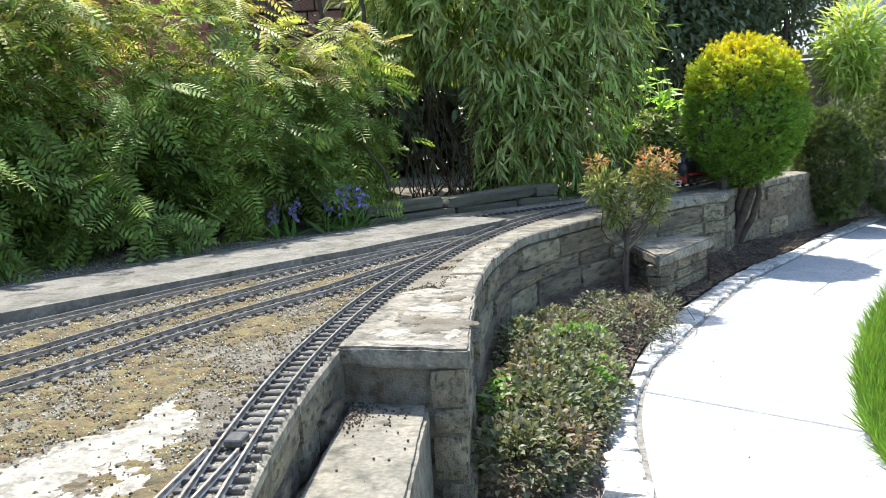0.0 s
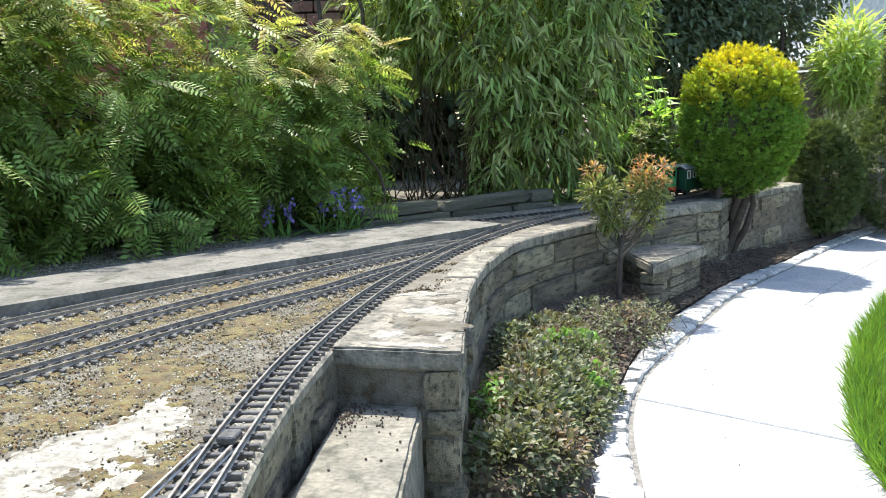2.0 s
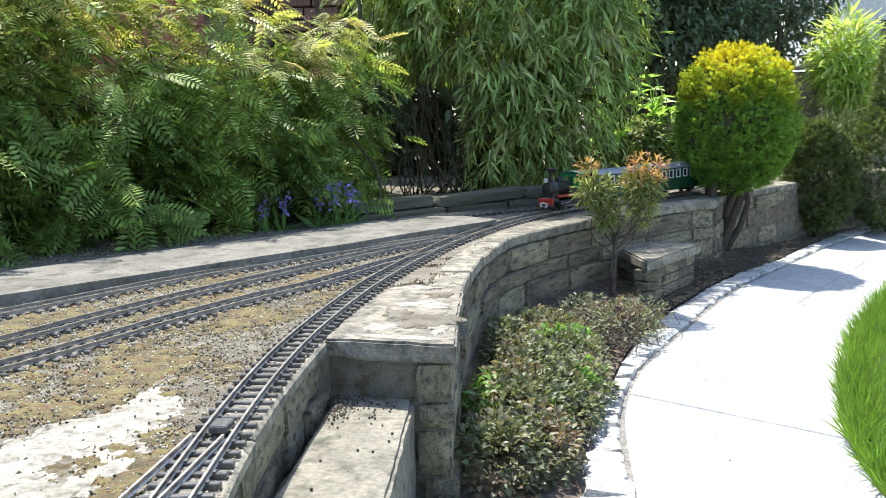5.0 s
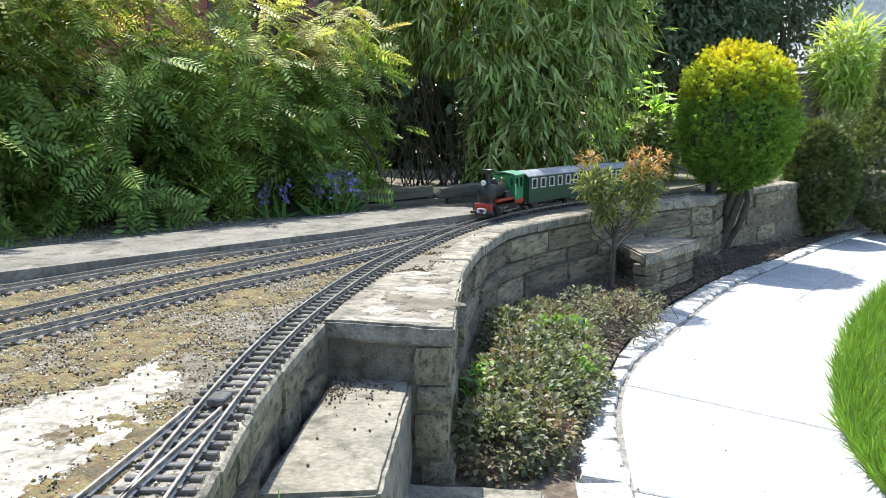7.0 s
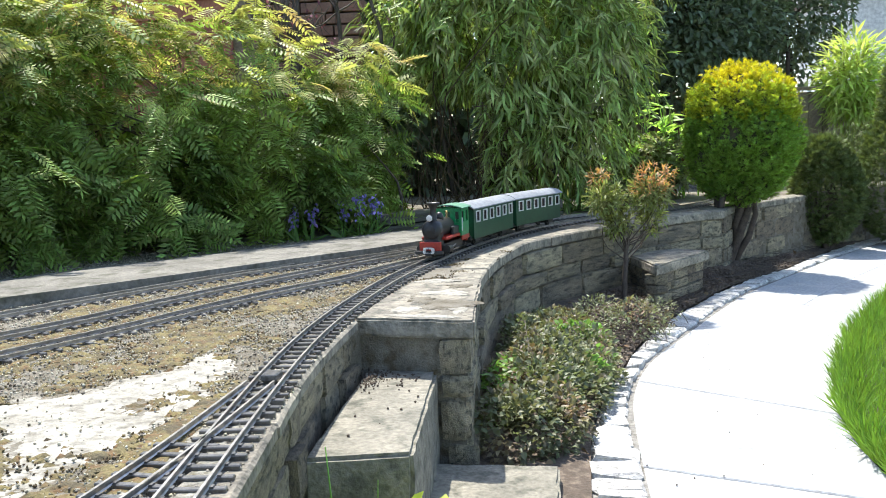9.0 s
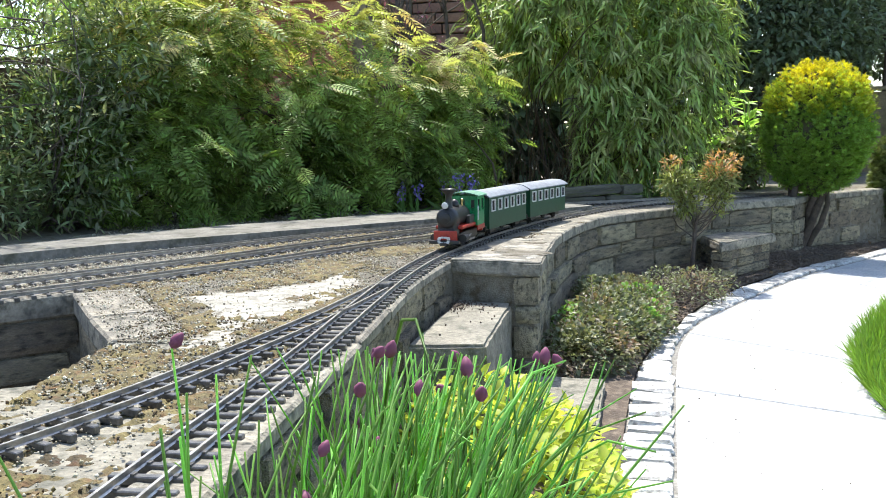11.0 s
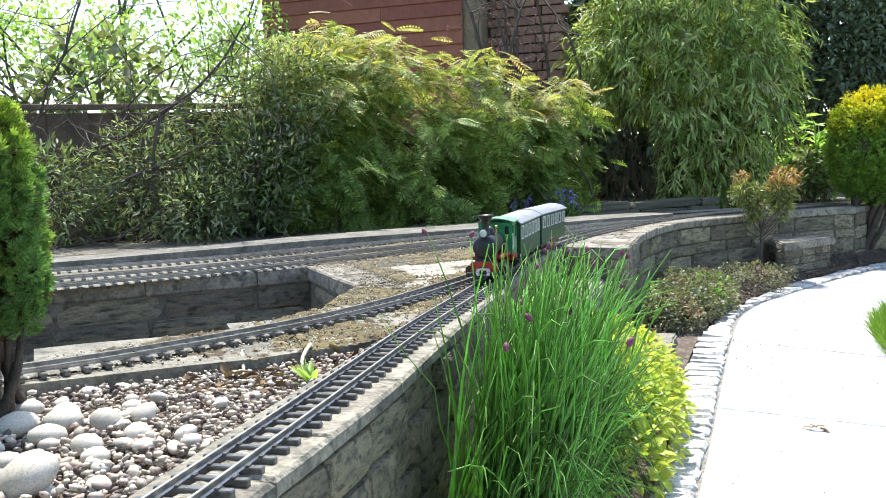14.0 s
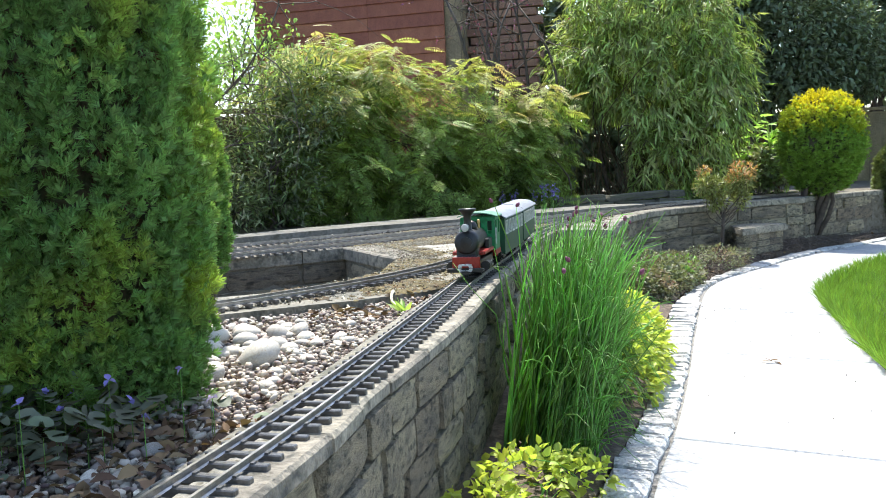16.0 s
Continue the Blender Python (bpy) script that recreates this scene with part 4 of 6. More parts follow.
COVERLIT = leafy("fresh_cover_leaf", (0.19, 0.32, 0.08), (0.14, 0.25, 0.07), 0.45, 0.35, 0.4)
CHIVE = leafy("chive_blade", (0.26, 0.46, 0.12), (0.16, 0.34, 0.085), 0.36, 0.48, 0.4)
GOLDLEAF = leafy("golden_leaf", (0.54, 0.58, 0.115), (0.42, 0.52, 0.095), 0.45, 0.45, 0.3)
PURPLE = leafy("purple_bud", (0.30, 0.09, 0.17), (0.22, 0.08, 0.13), 0.6, 0.2, 0.3)
BLUE = leafy("blue_bell", (0.36, 0.30, 0.72), (0.27, 0.22, 0.60), 0.5, 0.35, 0.3)
VIOLET = leafy("violet_leaf", (0.14, 0.185, 0.11), (0.16, 0.125, 0.105), 0.5, 0.2, 0.4)
LITTER = leafy("leaf_litter", (0.24, 0.15, 0.085), (0.13, 0.085, 0.05), 0.8, 0.1, 0.5)
FERN_S, SPRAY_S = frond_shape(8, .30, .28, .095), spray_shape(5)
ROUND_S = ([(0, 0, 0)] + [(.5 - .5 * math.cos(a) * (1 - .25 * math.exp(-(a / .4) ** 2)), .5 * math.sin(a), .07 + .05 * math.cos(2 * a)) for a in np.linspace(-2.9, 2.9, 11)] + [(.5, 0, -.03)],
           [(12, k, k + 1) for k in range(1, 11)] + [(12, 11, 0), (12, 0, 1)])


def leaves(name, parent, material, shape, pos, out, size, droop=0.2, wild=0.5, rise=0.0, label="", rng=None, flat=False):
    rng = rng or RNG
    n = len(pos)
    ax = unit(out + rng.normal(0, wild, (n, 3)) + np.array((0, 0, rise - droop)))
    up = unit(np.array((0, 0, 1.0)) + rng.normal(0, 0.35, (n, 3)) + 0.4 * out)
    if flat:
        ax = unit(out * (1, 1, .3) + rng.normal(0, wild, (n, 3)) * (1, 1, .6) + np.array((0, 0, rise - droop)))
        up = unit(np.array((0, 0, 1.0)) + rng.normal(0, 0.22, (n, 3)) + 0.6 * out)
    s = rng.uniform(size[0], size[1], n)
    return tagged(from_mesh(name, scatter(name, *shape, pos, ax, up, s), material, parent, label), kind="stuff")


def sprays(n, each, lobes, depth, spread, rng=None):
    """Points in n tufts of a crown, so that dark gaps stay between them."""
    rng = rng or RNG
    c, o = shell(n, lobes, depth, rng=rng)
    p = np.repeat(c, each, 0) + rng.normal(0, spread, (n * each, 3))
    return p, unit(np.repeat(o, each, 0) + rng.normal(0, .35, (n * each, 3)))


def fronds(name, parent, material, pos, out, size, label="", rng=None):
    """Arching feathered leaves whose upper sides turn outwards."""
    rng = rng or RNG
    n = len(pos)
    ax = unit(out * (1, 1, .25) + rng.normal(0, .55, (n, 3)) * (1, 1, .5) + np.array((0, 0, -.28)))
    up = unit(np.array((0, 0, .6)) + .9 * out + rng.normal(0, .25, (n, 3)))
    return tagged(from_mesh(name, scatter(name, *FERN_S, pos, ax, up, rng.uniform(*size, n)), material, parent, label), kind="stuff")


def hanging(name, parent, material, n, each, lobes, depth, reach, size, keep, rng=None):
    """Drooping sprays of narrow leaves, each fanned along an arching twig."""
    rng = rng or RNG
    c, o = shell(n, lobes, depth, rng=rng)
    d = unit(o * .7 + np.array((0, 0, -.35)) + rng.normal(0, .35, (n, 3)))
    ln = rng.uniform(*reach, n)
    u = np.tile(np.linspace(0, 1, each), n)[:, None]
    D, C, N = np.repeat(d, each, 0), np.repeat(c, each, 0), np.repeat(ln, each)[:, None]
    p = C + D * N * u + np.array((0, 0, -.35)) * N * u * u + rng.normal(0, .008, C.shape)
    ax = unit(D * .6 + rng.normal(0, .42, C.shape) + np.array((0, 0, -.55)))
    up = unit(np.repeat(o, each, 0) * .8 + np.array((0, 0, .5)) + rng.normal(0, .35, C.shape))
    k = keep(p)
    return tagged(from_mesh(name, scatter(name, *leaf_shape(.16), p[k], ax[k], up[k], rng.uniform(*size, k.sum())), material, parent), kind="stuff"), p[k]


def stems(name, parent, lines, radii, material, label="", sides=5):
    if len(lines) <= 30 and parent is not None:
        for l, r in zip(lines, radii):
            o = from_mesh(name, raw_mesh(name, *tubes([l], [r], sides)), material, parent, label, True)
        return o
    return tagged(from_mesh(name, raw_mesh(name, *tubes(lines, radii, sides)), material, parent, label, True), kind="stuff")


def limb(a, b, bow=0.05, n=6, rng=None):
    rng = rng or RNG
    a, b = np.array(a, float), np.array(b, float)
    u = np.linspace(0, 1, n)[:, None]
    side = rng.normal(0, bow, 3) * np.linalg.norm(b - a)
    return a + (b - a) * u + side * np.sin(np.pi * u) + rng.normal(0, bow * 0.12, (n, 3)) * np.linalg.norm(b - a) * (u > 0)


def bush_stems(base, lobes, n, r0, spread=0.15, rng=None):
    rng = rng or RNG
    lobes = np.array(lobes)
    lines, radii = [], []
    for k in range(n):
        q = lobes[rng.integers(0, len(lobes))]
        e = q[:3] + unit(rng.normal(size=3)) * q[3:] * rng.uniform(0.3, 0.85)
        a = np.array(base) + np.array((rng.normal(0, spread), rng.normal(0, spread), 0))
        lines.append(limb(a, e, 0.12, 7, rng)); radii.append((r0 * rng.uniform(0.6, 1.2), r0 * 0.25))
    return lines, radii


def rooted(base_list, lobes, n, r0, spread):
    L, R = [], []
    for b in base_list:
        l, r = bush_stems(b, lobes, n, r0, spread)
        L += l; R += r
    return L, R


def build_plants():
    up3 = np.array((0, 0, 1.0))
    # fern-leaved shrub behind the far line
    lob = [(-1.47, 3.42, .80, .46, .40, .62), (-1.02, 3.74, .76, .42, .36, .53), (-.70, 3.98, .66, .30, .28, .46), (-1.24, 3.22, .55, .30, .20, .24), (-.86, 3.56, .52, .26, .17, .22),
           (-1.78, 3.05, .78, .38, .36, .56), (-1.60, 2.82, .55, .25, .2, .24), (-.62, 3.78, .48, .16, .14, .18), (-1.95, 3.5, 1.0, .5, .4, .5), (-.60, 4.05, .84, .22, .2, .32)]
    t = thing("ferny_shrub", "tall dense shrub of feathered fern-like leaves, golden towards the top", "shrub")
    L, R = rooted([(-1.5, 3.35, H), (-1.05, 3.75, H), (-.75, 4.0, H), (-1.8, 3.1, H)], lob[:3], 14, .008, .12)
    stems("stem", t, L, R, BARK)
    p, o = sprays(500, 12, lob, .40, .040)
    k = p[:, 2] > H + .05
    k &= ~((p[:, 0] > -.80) & (p[:, 2] < .52) & (p[:, 1] < 3.74))
    p, o = p[k], o[k]
    # upward-facing fronds near the top take the golden tone
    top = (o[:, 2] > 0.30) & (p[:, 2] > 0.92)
    q, d = shell(1500, lob, .85)
    q, d = q[q[:, 2] > H + .08], d[q[:, 2] > H + .08]
    fronds("inner_growth", t, FERNY, q * (1, 1, .97) + np.array((-.02, .05, 0)), d, (.09, .16))
    fronds("crown", t, FERNY, p[~top], o[~top], (.09, .165))
    fronds("young_growth", t, FERNYGOLD, p[top], o[top], (.09, .155), label="golden upward-facing leaves near the top")
    # willow-leaved shrub beside it
    lob = [(-2.02, 2.72, .85, .36, .32, .56), (-1.80, 2.52, .62, .26, .22, .33), (-2.35, 2.35, .6, .32, .28, .36), (-2.0, 2.25, .48, .22, .2, .2), (-2.7, 2.0, .55, .32, .28, .3), (-1.72, 2.75, 1.0, .22, .2, .35)]
    t = thing("willow_leaved_shrub", "grey-green shrub of narrow willowy leaves beside the fence", "shrub")
    L, R = rooted([(-2.0, 2.7, H), (-2.4, 2.35, H), (-2.7, 2.0, H)], lob, 22, .006, .14)
    stems("stem", t, L, R, TWIG)
    p, o = shell(12500, lob, 0.55)
    p, o = p[p[:, 2] > H + .02], o[p[:, 2] > H + .02]
    leaves("crown", t, WILLOW, leaf_shape(.24), p, o, (.03, .062), droop=.1, wild=.8)
    # bare-branched bush with long reaching limbs
    t = thing("bare_shrub", "leafless shrub with long grey-brown reaching branches", "shrub")
    rng = np.random.default_rng(5)
    lines, radii = [limb((-2.2, 2.25, H), (-2.15, 2.2, .95), .05, 7, rng), limb((-2.15, 2.2, .95), (-1.65, 2.3, 1.5), .06, 8, rng), limb((-2.15, 2.2, .95), (-2.75, 2.15, .80), .1, 8, rng),
                    limb((-3.0, 2.0, .6), (-2.5, 2.25, 1.75), .06, 9, rng)], [(.012, .009), (.009, .004), (.008, .003), (.011, .005)]
    for k in range(70):
        b = lines[rng.integers(1, 4)]
        q = b[rng.integers(1, len(b))]
        e = q + rng.normal(0, .26, 3) + np.array((0, .05, .12))
        ln = limb(q, e, .12, 6, rng); lines.append(ln); radii.append((.0035, .0012))
        for j in range(2):
            lines.append(limb(ln[3 + j], ln[3 + j] + rng.normal(0, .1, 3), .15, 4, rng)); radii.append((.0018, .0008))
    stems("branch", t, lines, radii, TWIG, sides=4)
    pts = np.concatenate([l[-2:] for l in lines[40:]])
    pts = pts[pts[:, 2] > 1.1]
    leaves("young_leaf", t, LIME, leaf_shape(.5), np.repeat(pts, 3, 0) + rng.normal(0, .03, (3 * len(pts), 3)), unit(rng.normal(size=(3 * len(pts), 3))), (.02, .04), label="few fresh green leaves")
    # purple-twigged small tree by the shed
    t = thing("bare_tree", "small bare tree with fine purplish twigs before the shed", "tree")
    rng = np.random.default_rng(9)
    lines, radii = [], []
    for k in range(7):
        e = np.array((-1.05 + rng.normal(0, .28), 4.6 + rng.normal(0, .15), rng.uniform(1.7, 2.2)))
        b = limb((-1.02 + rng.normal(0, .05), 4.6, H), e, .07, 9, rng); lines.append(b); radii.append((.018, .006))
        for j in range(9):
            q = b[rng.integers(4, 9)]; c = limb(q, q + rng.normal(0, .2, 3) + (0, 0, .14), .1, 6, rng); lines.append(c); radii.append((.005, .0018))
            for i in range(3):
                lines.append(limb(c[2 + i], c[2 + i] + rng.normal(0, .09, 3), .1, 4, rng)); radii.append((.0022, .001))
    stems("branch", t, lines, radii, TWIG, sides=4)
    pts = np.concatenate([l[-1:] for l in lines if len(l) == 4])
    leaves("bud", t, PURPLE, leaf_shape(.5), np.repeat(pts, 2, 0), unit(rng.normal(size=(2 * len(pts), 3))), (.015, .03))
    # bamboo
    lob = [(.02, 4.95, 1.42, .62, .42, .50), (.26, 4.72, .86, .40, .28, .48), (-.22, 5.0, 1.35, .46, .36, .46), (.46, 4.78, 1.12, .33, .28, .40), (.0, 4.78, 1.02, .36, .3, .42), (.2, 4.62, .62, .28, .2, .26), (.32, 4.9, 1.5, .36, .3, .34), (-.1, 4.7, 1.25, .3, .25, .3), (.05, 5.0, 1.85, .5, .4, .45), (.36, 4.98, 1.75, .32, .3, .36)]
    rb = np.random.default_rng(77)
    for k in range(22):
        q = lob[rb.integers(0, 10)]; d = unit(rb.normal(size=3)); s = rb.uniform(.10, .2)
        lob.append((q[0] + d[0] * q[3] * .95, q[1] + d[1] * q[4] * .9, max(.62, q[2] + d[2] * q[5] * .95), s, s * .8, s * 1.1))
    t = thing("bamboo", "large arching clump of leafy green bamboo", "bamboo")
    rng = np.random.default_rng(11)
    lines, radii = [], []
    for k in range(46):
        q = lob[rng.integers(0, len(lob))]
        e = np.array(q[:3]) + unit(rng.normal(size=3)) * np.array(q[3:]) * .8
        a = np.array((-.08 + rng.normal(0, .14), 4.85 + rng.normal(0, .1), H))
        lines.append(limb(a, e, .1, 8, rng)); radii.append((.005, .002))
    for k in range(60):
        a = np.array((-.25 + rng.normal(0, .16), 4.55 + rng.normal(0, .08), H + .02))
        lines.append(limb(a, a + (rng.normal(0, .12), rng.normal(0, .08), rng.uniform(.2, .6)), .1, 5, rng)); radii.append((.003, .001))
    stems("culm", t, lines, radii, STRAW, "dry straw-coloured canes")
    _, p = hanging("foliage", t, BAMBOO, 2300, 13, lob, .42, (.09, .2), (.05, .10), lambda p: (p[:, 2] > H + .03) & ~((p[:, 0] < -.06) & (p[:, 2] < .95)))
    q = p[(p[:, 0] < .05) & (p[:, 2] < .9) & (p[:, 2] > H)][:500]
    leaves("dead_leaves", t, STRAW, leaf_shape(.12), q, unit(RNG.normal(size=q.shape)), (.05, .09), droop=.9, label="dry brown leaves low in the clump")
    # clipped golden thuja on a stem
    t = thing("clipped_thuja", "clipped dome of golden-tipped thuja on a short dark stem", "topiary")
    L, R = bush_stems((1.19, 4.66, .0), [(1.24, 4.66, .62, .18, .16, .2)], 9, .03, .022, np.random.default_rng(2))
    stems("trunk", t, L, R, BARK, sides=7)
    lob = [(1.245, 4.65, .65, .262, .25, .28), (1.245, 4.65, .80, .24, .23, .20), (1.24, 4.64, .5, .215, .20, .14)]
    # added inner core: blocks light, its dark colour stands for shade between plumes
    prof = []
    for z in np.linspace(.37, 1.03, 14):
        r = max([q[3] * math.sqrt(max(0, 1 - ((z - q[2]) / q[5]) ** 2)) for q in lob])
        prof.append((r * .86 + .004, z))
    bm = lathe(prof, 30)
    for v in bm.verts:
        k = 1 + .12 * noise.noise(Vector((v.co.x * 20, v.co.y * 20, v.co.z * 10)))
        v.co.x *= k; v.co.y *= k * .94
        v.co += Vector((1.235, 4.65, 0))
    part("twig_mass", bm, mat("shaded_thuja_twigs", (.06, .08, .03), (.09, .07, .035), 40, .95, 1.0, 4), t, "dark added inner core with shade put into its colour", True)
    p, o = shell(1500, lob, 0.10)
    o = unit(o * .5 + np.array((0, 0, .8)) + RNG.normal(0, .12, o.shape))
    p = p - o * .035
    m = 17
    v = np.tile((np.arange(m) / m) ** .9, len(p))[:, None]
    ln = np.repeat(RNG.uniform(.07, .12, len(p)), m)[:, None]
    base, d = np.repeat(p, m, 0), np.repeat(o, m, 0)
    side = unit(RNG.normal(size=base.shape)) * .018 * np.sin(math.pi * (.3 + .66 * v))
    p = base + d * ln * v + side
    o = unit(d * 1.1 + unit(side) * .8)
    # golden tips, plus sunlight on top and rims put into the leaf colour
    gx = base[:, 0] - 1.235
    gold_lit = base[:, 2] + .10 * (v[:, 0] - .5) + np.repeat(.035 * RNG.normal(size=len(p) // m), m) + .10 * (base[:, 1] > 4.74) + .5 * np.clip(gx - .12, 0, .2)
    for nm, k, q, lb in (("crown", gold_lit < .76, THUJA, ""), ("yellowing_growth", (gold_lit >= .76) & (gold_lit < .90), THUJALIT, "yellow-green growth below the top, partly sunlight put into the colour"), ("golden_top", gold_lit >= .90, GOLD, "golden tips with sunlight put into the colour")):
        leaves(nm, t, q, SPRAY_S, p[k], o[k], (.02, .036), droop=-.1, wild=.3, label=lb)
    # darker conifers along the recess wall
    for lob, n in (([(1.91, 5.4, .34, .20, .19, .30), (1.88, 5.4, .50, .16, .15, .17)], 6500), ([(2.42, 5.60, .40, .27, .25, .40), (2.46, 5.65, .8, .17, .17, .38)], 6500)):
        t = thing("dark_conifer", "dense dark green upright conifer by the low wall", "conifer", group="dark conifers")
        L, R = bush_stems((lob[0][0], lob[0][1], 0), lob, 8, .012, .03)
        stems("trunk", t, L, R, BARK)
        p, o = shell(n, lob, 0.2)
        p, o = p[p[:, 2] > .03], o[p[:, 2] > .03]
        leaves("crown", t, YEW, SPRAY_S, p, o, (.03, .055), droop=-.6, wild=.45)
    # young pieris before the wall
    t = thing("pieris", "slender young shrub with orange spring leaves before the wall", "shrub")
    rng = np.random.default_rng(4)
    heads = [(.67, 3.65, .555, .075, .07, .05), (.45, 3.66, .545, .04, .04, .04), (.65, 3.63, .48, .08, .08, .07), (.47, 3.62, .46, .08, .07, .07), (.66, 3.66, .39, .05, .05, .08), (.52, 3.64, .37, .07, .06, .06)]
    lines, radii = [limb((.55, 3.65, .03), (.562, 3.65, .30), .03, 8, rng)], [(.013, .009)]
    for k in range(16):
        q = heads[rng.integers(0, 6)]
        lines.append(limb((.560, 3.65, rng.uniform(.2, .30)), np.array(q[:3]) + rng.normal(0, .5, 3) * np.array(q[3:]), .08, 6, rng)); radii.append((.0032, .0011))
    stems("stem", t, lines, radii, TWIG)
    p, o = shell(1900, heads[2:], .8, rng=rng)
    leaves("foliage", t, PIERIS, leaf_shape(.24), p, o, (.022, .04), droop=.1, wild=.8, rng=rng)
    p, o = shell(560, heads[:2] + [heads[2]], .5, rng=rng)
    k = p[:, 2] > .48
    leaves("young_leaf", t, FLUSH, leaf_shape(.25), p[k], o[k], (.02, .034), droop=-.05, wild=.8, label="orange and pink young leaves", rng=rng)
    # lush upright plants behind the line
    t = thing("lush_perennial", "clump of upright stems with broad bright green leaves", "plant")
    rng = np.random.default_rng(6)
    lines, pp, oo = [], [], []
    for k in range(26):
        a = np.array((.95 + rng.normal(0, .17), 5.45 + rng.normal(0, .12), H)); z = rng.uniform(.72, 1.0) - .5 * abs(a[0] - .92)
        l = limb(a, (a[0] + rng.normal(0, .05), a[1], z), .04, 9, rng); lines.append(l)
        for i in range(2, 9):
            for j in range(2):
                d = unit(rng.normal(size=3) * (1, 1, .2) + (0, 0, .25)); pp.append(l[i]); oo.append(d)
    stems("stem", t, lines, [(.005, .003)] * len(lines), LIME)
    leaves("foliage", t, LIME, leaf_shape(.26), np.array(pp), np.array(oo), (.09, .17), droop=.05, wild=.2, rng=rng)
    t = thing("rose_bush", "dark glossy-leaved bush with reddish shoots", "shrub")
    lob = [(.86, 5.2, .52, .15, .14, .19), (.99, 5.3, .52, .12, .12, .19), (.72, 5.1, .44, .12, .1, .12)]
    L, R = bush_stems((.86, 5.22, H), lob, 16, .004, .08); stems("stem", t, L, R, TWIG)
    p, o = shell(1900, lob, .5)
    p, o = p[p[:, 2] > H], o[p[:, 2] > H]
    leaves("crown", t, WILLOW, leaf_shape(.5), p, o, (.028, .05), wild=.8)
    leaves("red_shoot", t, RUST, leaf_shape(.3), p[:160] + (0, 0, .02), o[:160], (.03, .05), droop=-.5, label="reddish young shoots")
    t = thing("strap_leaved_plant", "low tuft of broad arching green leaves at the track side", "plant")
    n = 46; rng = np.random.default_rng(12)
    p = np.stack([rng.normal(.45, .10, n), rng.normal(4.60, .07, n), np.full(n, H)], 1)
    leaves("foliage", t, COVERLIT, leaf_shape(.1), p, unit(rng.normal(size=(n, 3)) * (1, 1, .2) + (0, 0, .6)), (.10, .18), wild=.1, rng=rng)
    # dark evergreen trees behind
    for j, (lob, n) in enumerate((([(1.25, 7.2, 1.75, .75, .55, .85), (1.8, 7.6, 1.6, .5, .4, .55), (.6, 7.4, 2.1, .7, .5, .9)], 26000), ([(2.1, 8.3, 2.1, .5, .5, .95), (1.4, 8.5, 2.6, .8, .5, .9), (2.0, 8.6, 3.0, .7, .5, .7), (2.62, 8.4, 1.85, .48, .42, .72), (2.75, 8.6, 2.7, .6, .4, .6)], 27000))):
        t = thing("evergreen_tree", "tall dark glossy evergreen tree behind the garden", "tree", group="dark evergreens")
        c = lob[0]
        L, R = bush_stems((c[0], c[1], 0), lob, 14, .04, .06); stems("trunk", t, L, R, BARK)
        p, o = shell(n, lob, .6)
        leaves("crown", t, LAUREL, leaf_shape(.45), p, o, (.045, .08), droop=.2, wild=.9)
    t = thing("pale_bamboo", "pale yellow-green bamboo before the fence", "bamboo")
    lob = [(2.62, 7.0, 1.06, .24, .2, .34), (2.72, 7.0, .75, .16, .14, .2)]
    L, R = bush_stems((2.68, 7.05, H), lob, 18, .005, .05); stems("culm", t, L, R, STRAW)
    p, o = shell(2400, lob, .8); leaves("foliage", t, leafy("pale_bamboo_leaf", (.62, .70, .24), (.5, .62, .18), .45, .5, .3), leaf_shape(.15), p, o, (.08, .16), droop=.45, wild=.7)
    t = thing("ornamental_grass", "tuft of pale arching ornamental grass", "grass")
    rng = np.random.default_rng(13)
    lines = []
    for k in range(150):
        a = np.array((2.25 + rng.normal(0, .12), 6.0 + rng.normal(0, .08), .3)); d = np.array((rng.normal(0, .16), rng.normal(0, .1), 0))
        u = np.linspace(0, 1, 6)[:, None]; lines.append(a + d * u ** 2 + np.array((0, 0, rng.uniform(.3, .46))) * np.sin(u * 2.0))
    stems("blade", t, lines, [(.003, .0008)] * 150, leafy("pale_blade", (.3, .34, .16), (.24, .3, .1)), sides=3)
    # hedges that close the view
    for lob, n, m, lb in (([(x, 10.5 + .3 * math.sin(x), 1.0 if x < 2.5 else .45, .8, .5, (1.1 if x < 2.5 else .55) + .2 * math.sin(2.3 * x)) for x in np.arange(-2, 9, 1.1)], 9000, LAUREL, "tall dark hedge at the end of the garden"),
                          ([(-3.6 - .6 * k, 3.6 - .9 * k, .9, .5, .6, .75) for k in range(6)], 6000, WILLOW, "dense hedge beyond the bare shrub"),
                          ([(-1.3 + .38 * k, 6.5 + .12 * math.sin(2 * k), 1.2, .42, .4, 1.25 + .15 * math.sin(3 * k)) for k in range(5)], 9000, LAUREL, "dark bushes behind the bamboo")):
        t = thing("hedge", lb, "hedge")
        lo = np.array(lob)
        L, R = rooted([(q[0], q[1], 0) for q in lo], lo, 3, .02, .1); stems("stem", t, L, R, BARK)
        p, o = shell(n, lob, .5); leaves("foliage", t, m, leaf_shape(.45), p, o, (.09, .15), wild=.9)
    t = thing("light_tree", "sunlit tree with fresh yellow-green leaves beyond the fence", "tree")
    lob = [(-4.6, 4.8, 1.75, .7, .6, .42), (-5.6, 4.6, 2.0, .6, .6, .5), (-3.5, 5.0, 1.7, .55, .5, .45), (-4.3, 5.2, 2.6, .5, .4, .3)]
    L, R = bush_stems((-4.4, 5.0, 0), lob, 26, .03, .08); stems("trunk", t, L, R, TWIG)
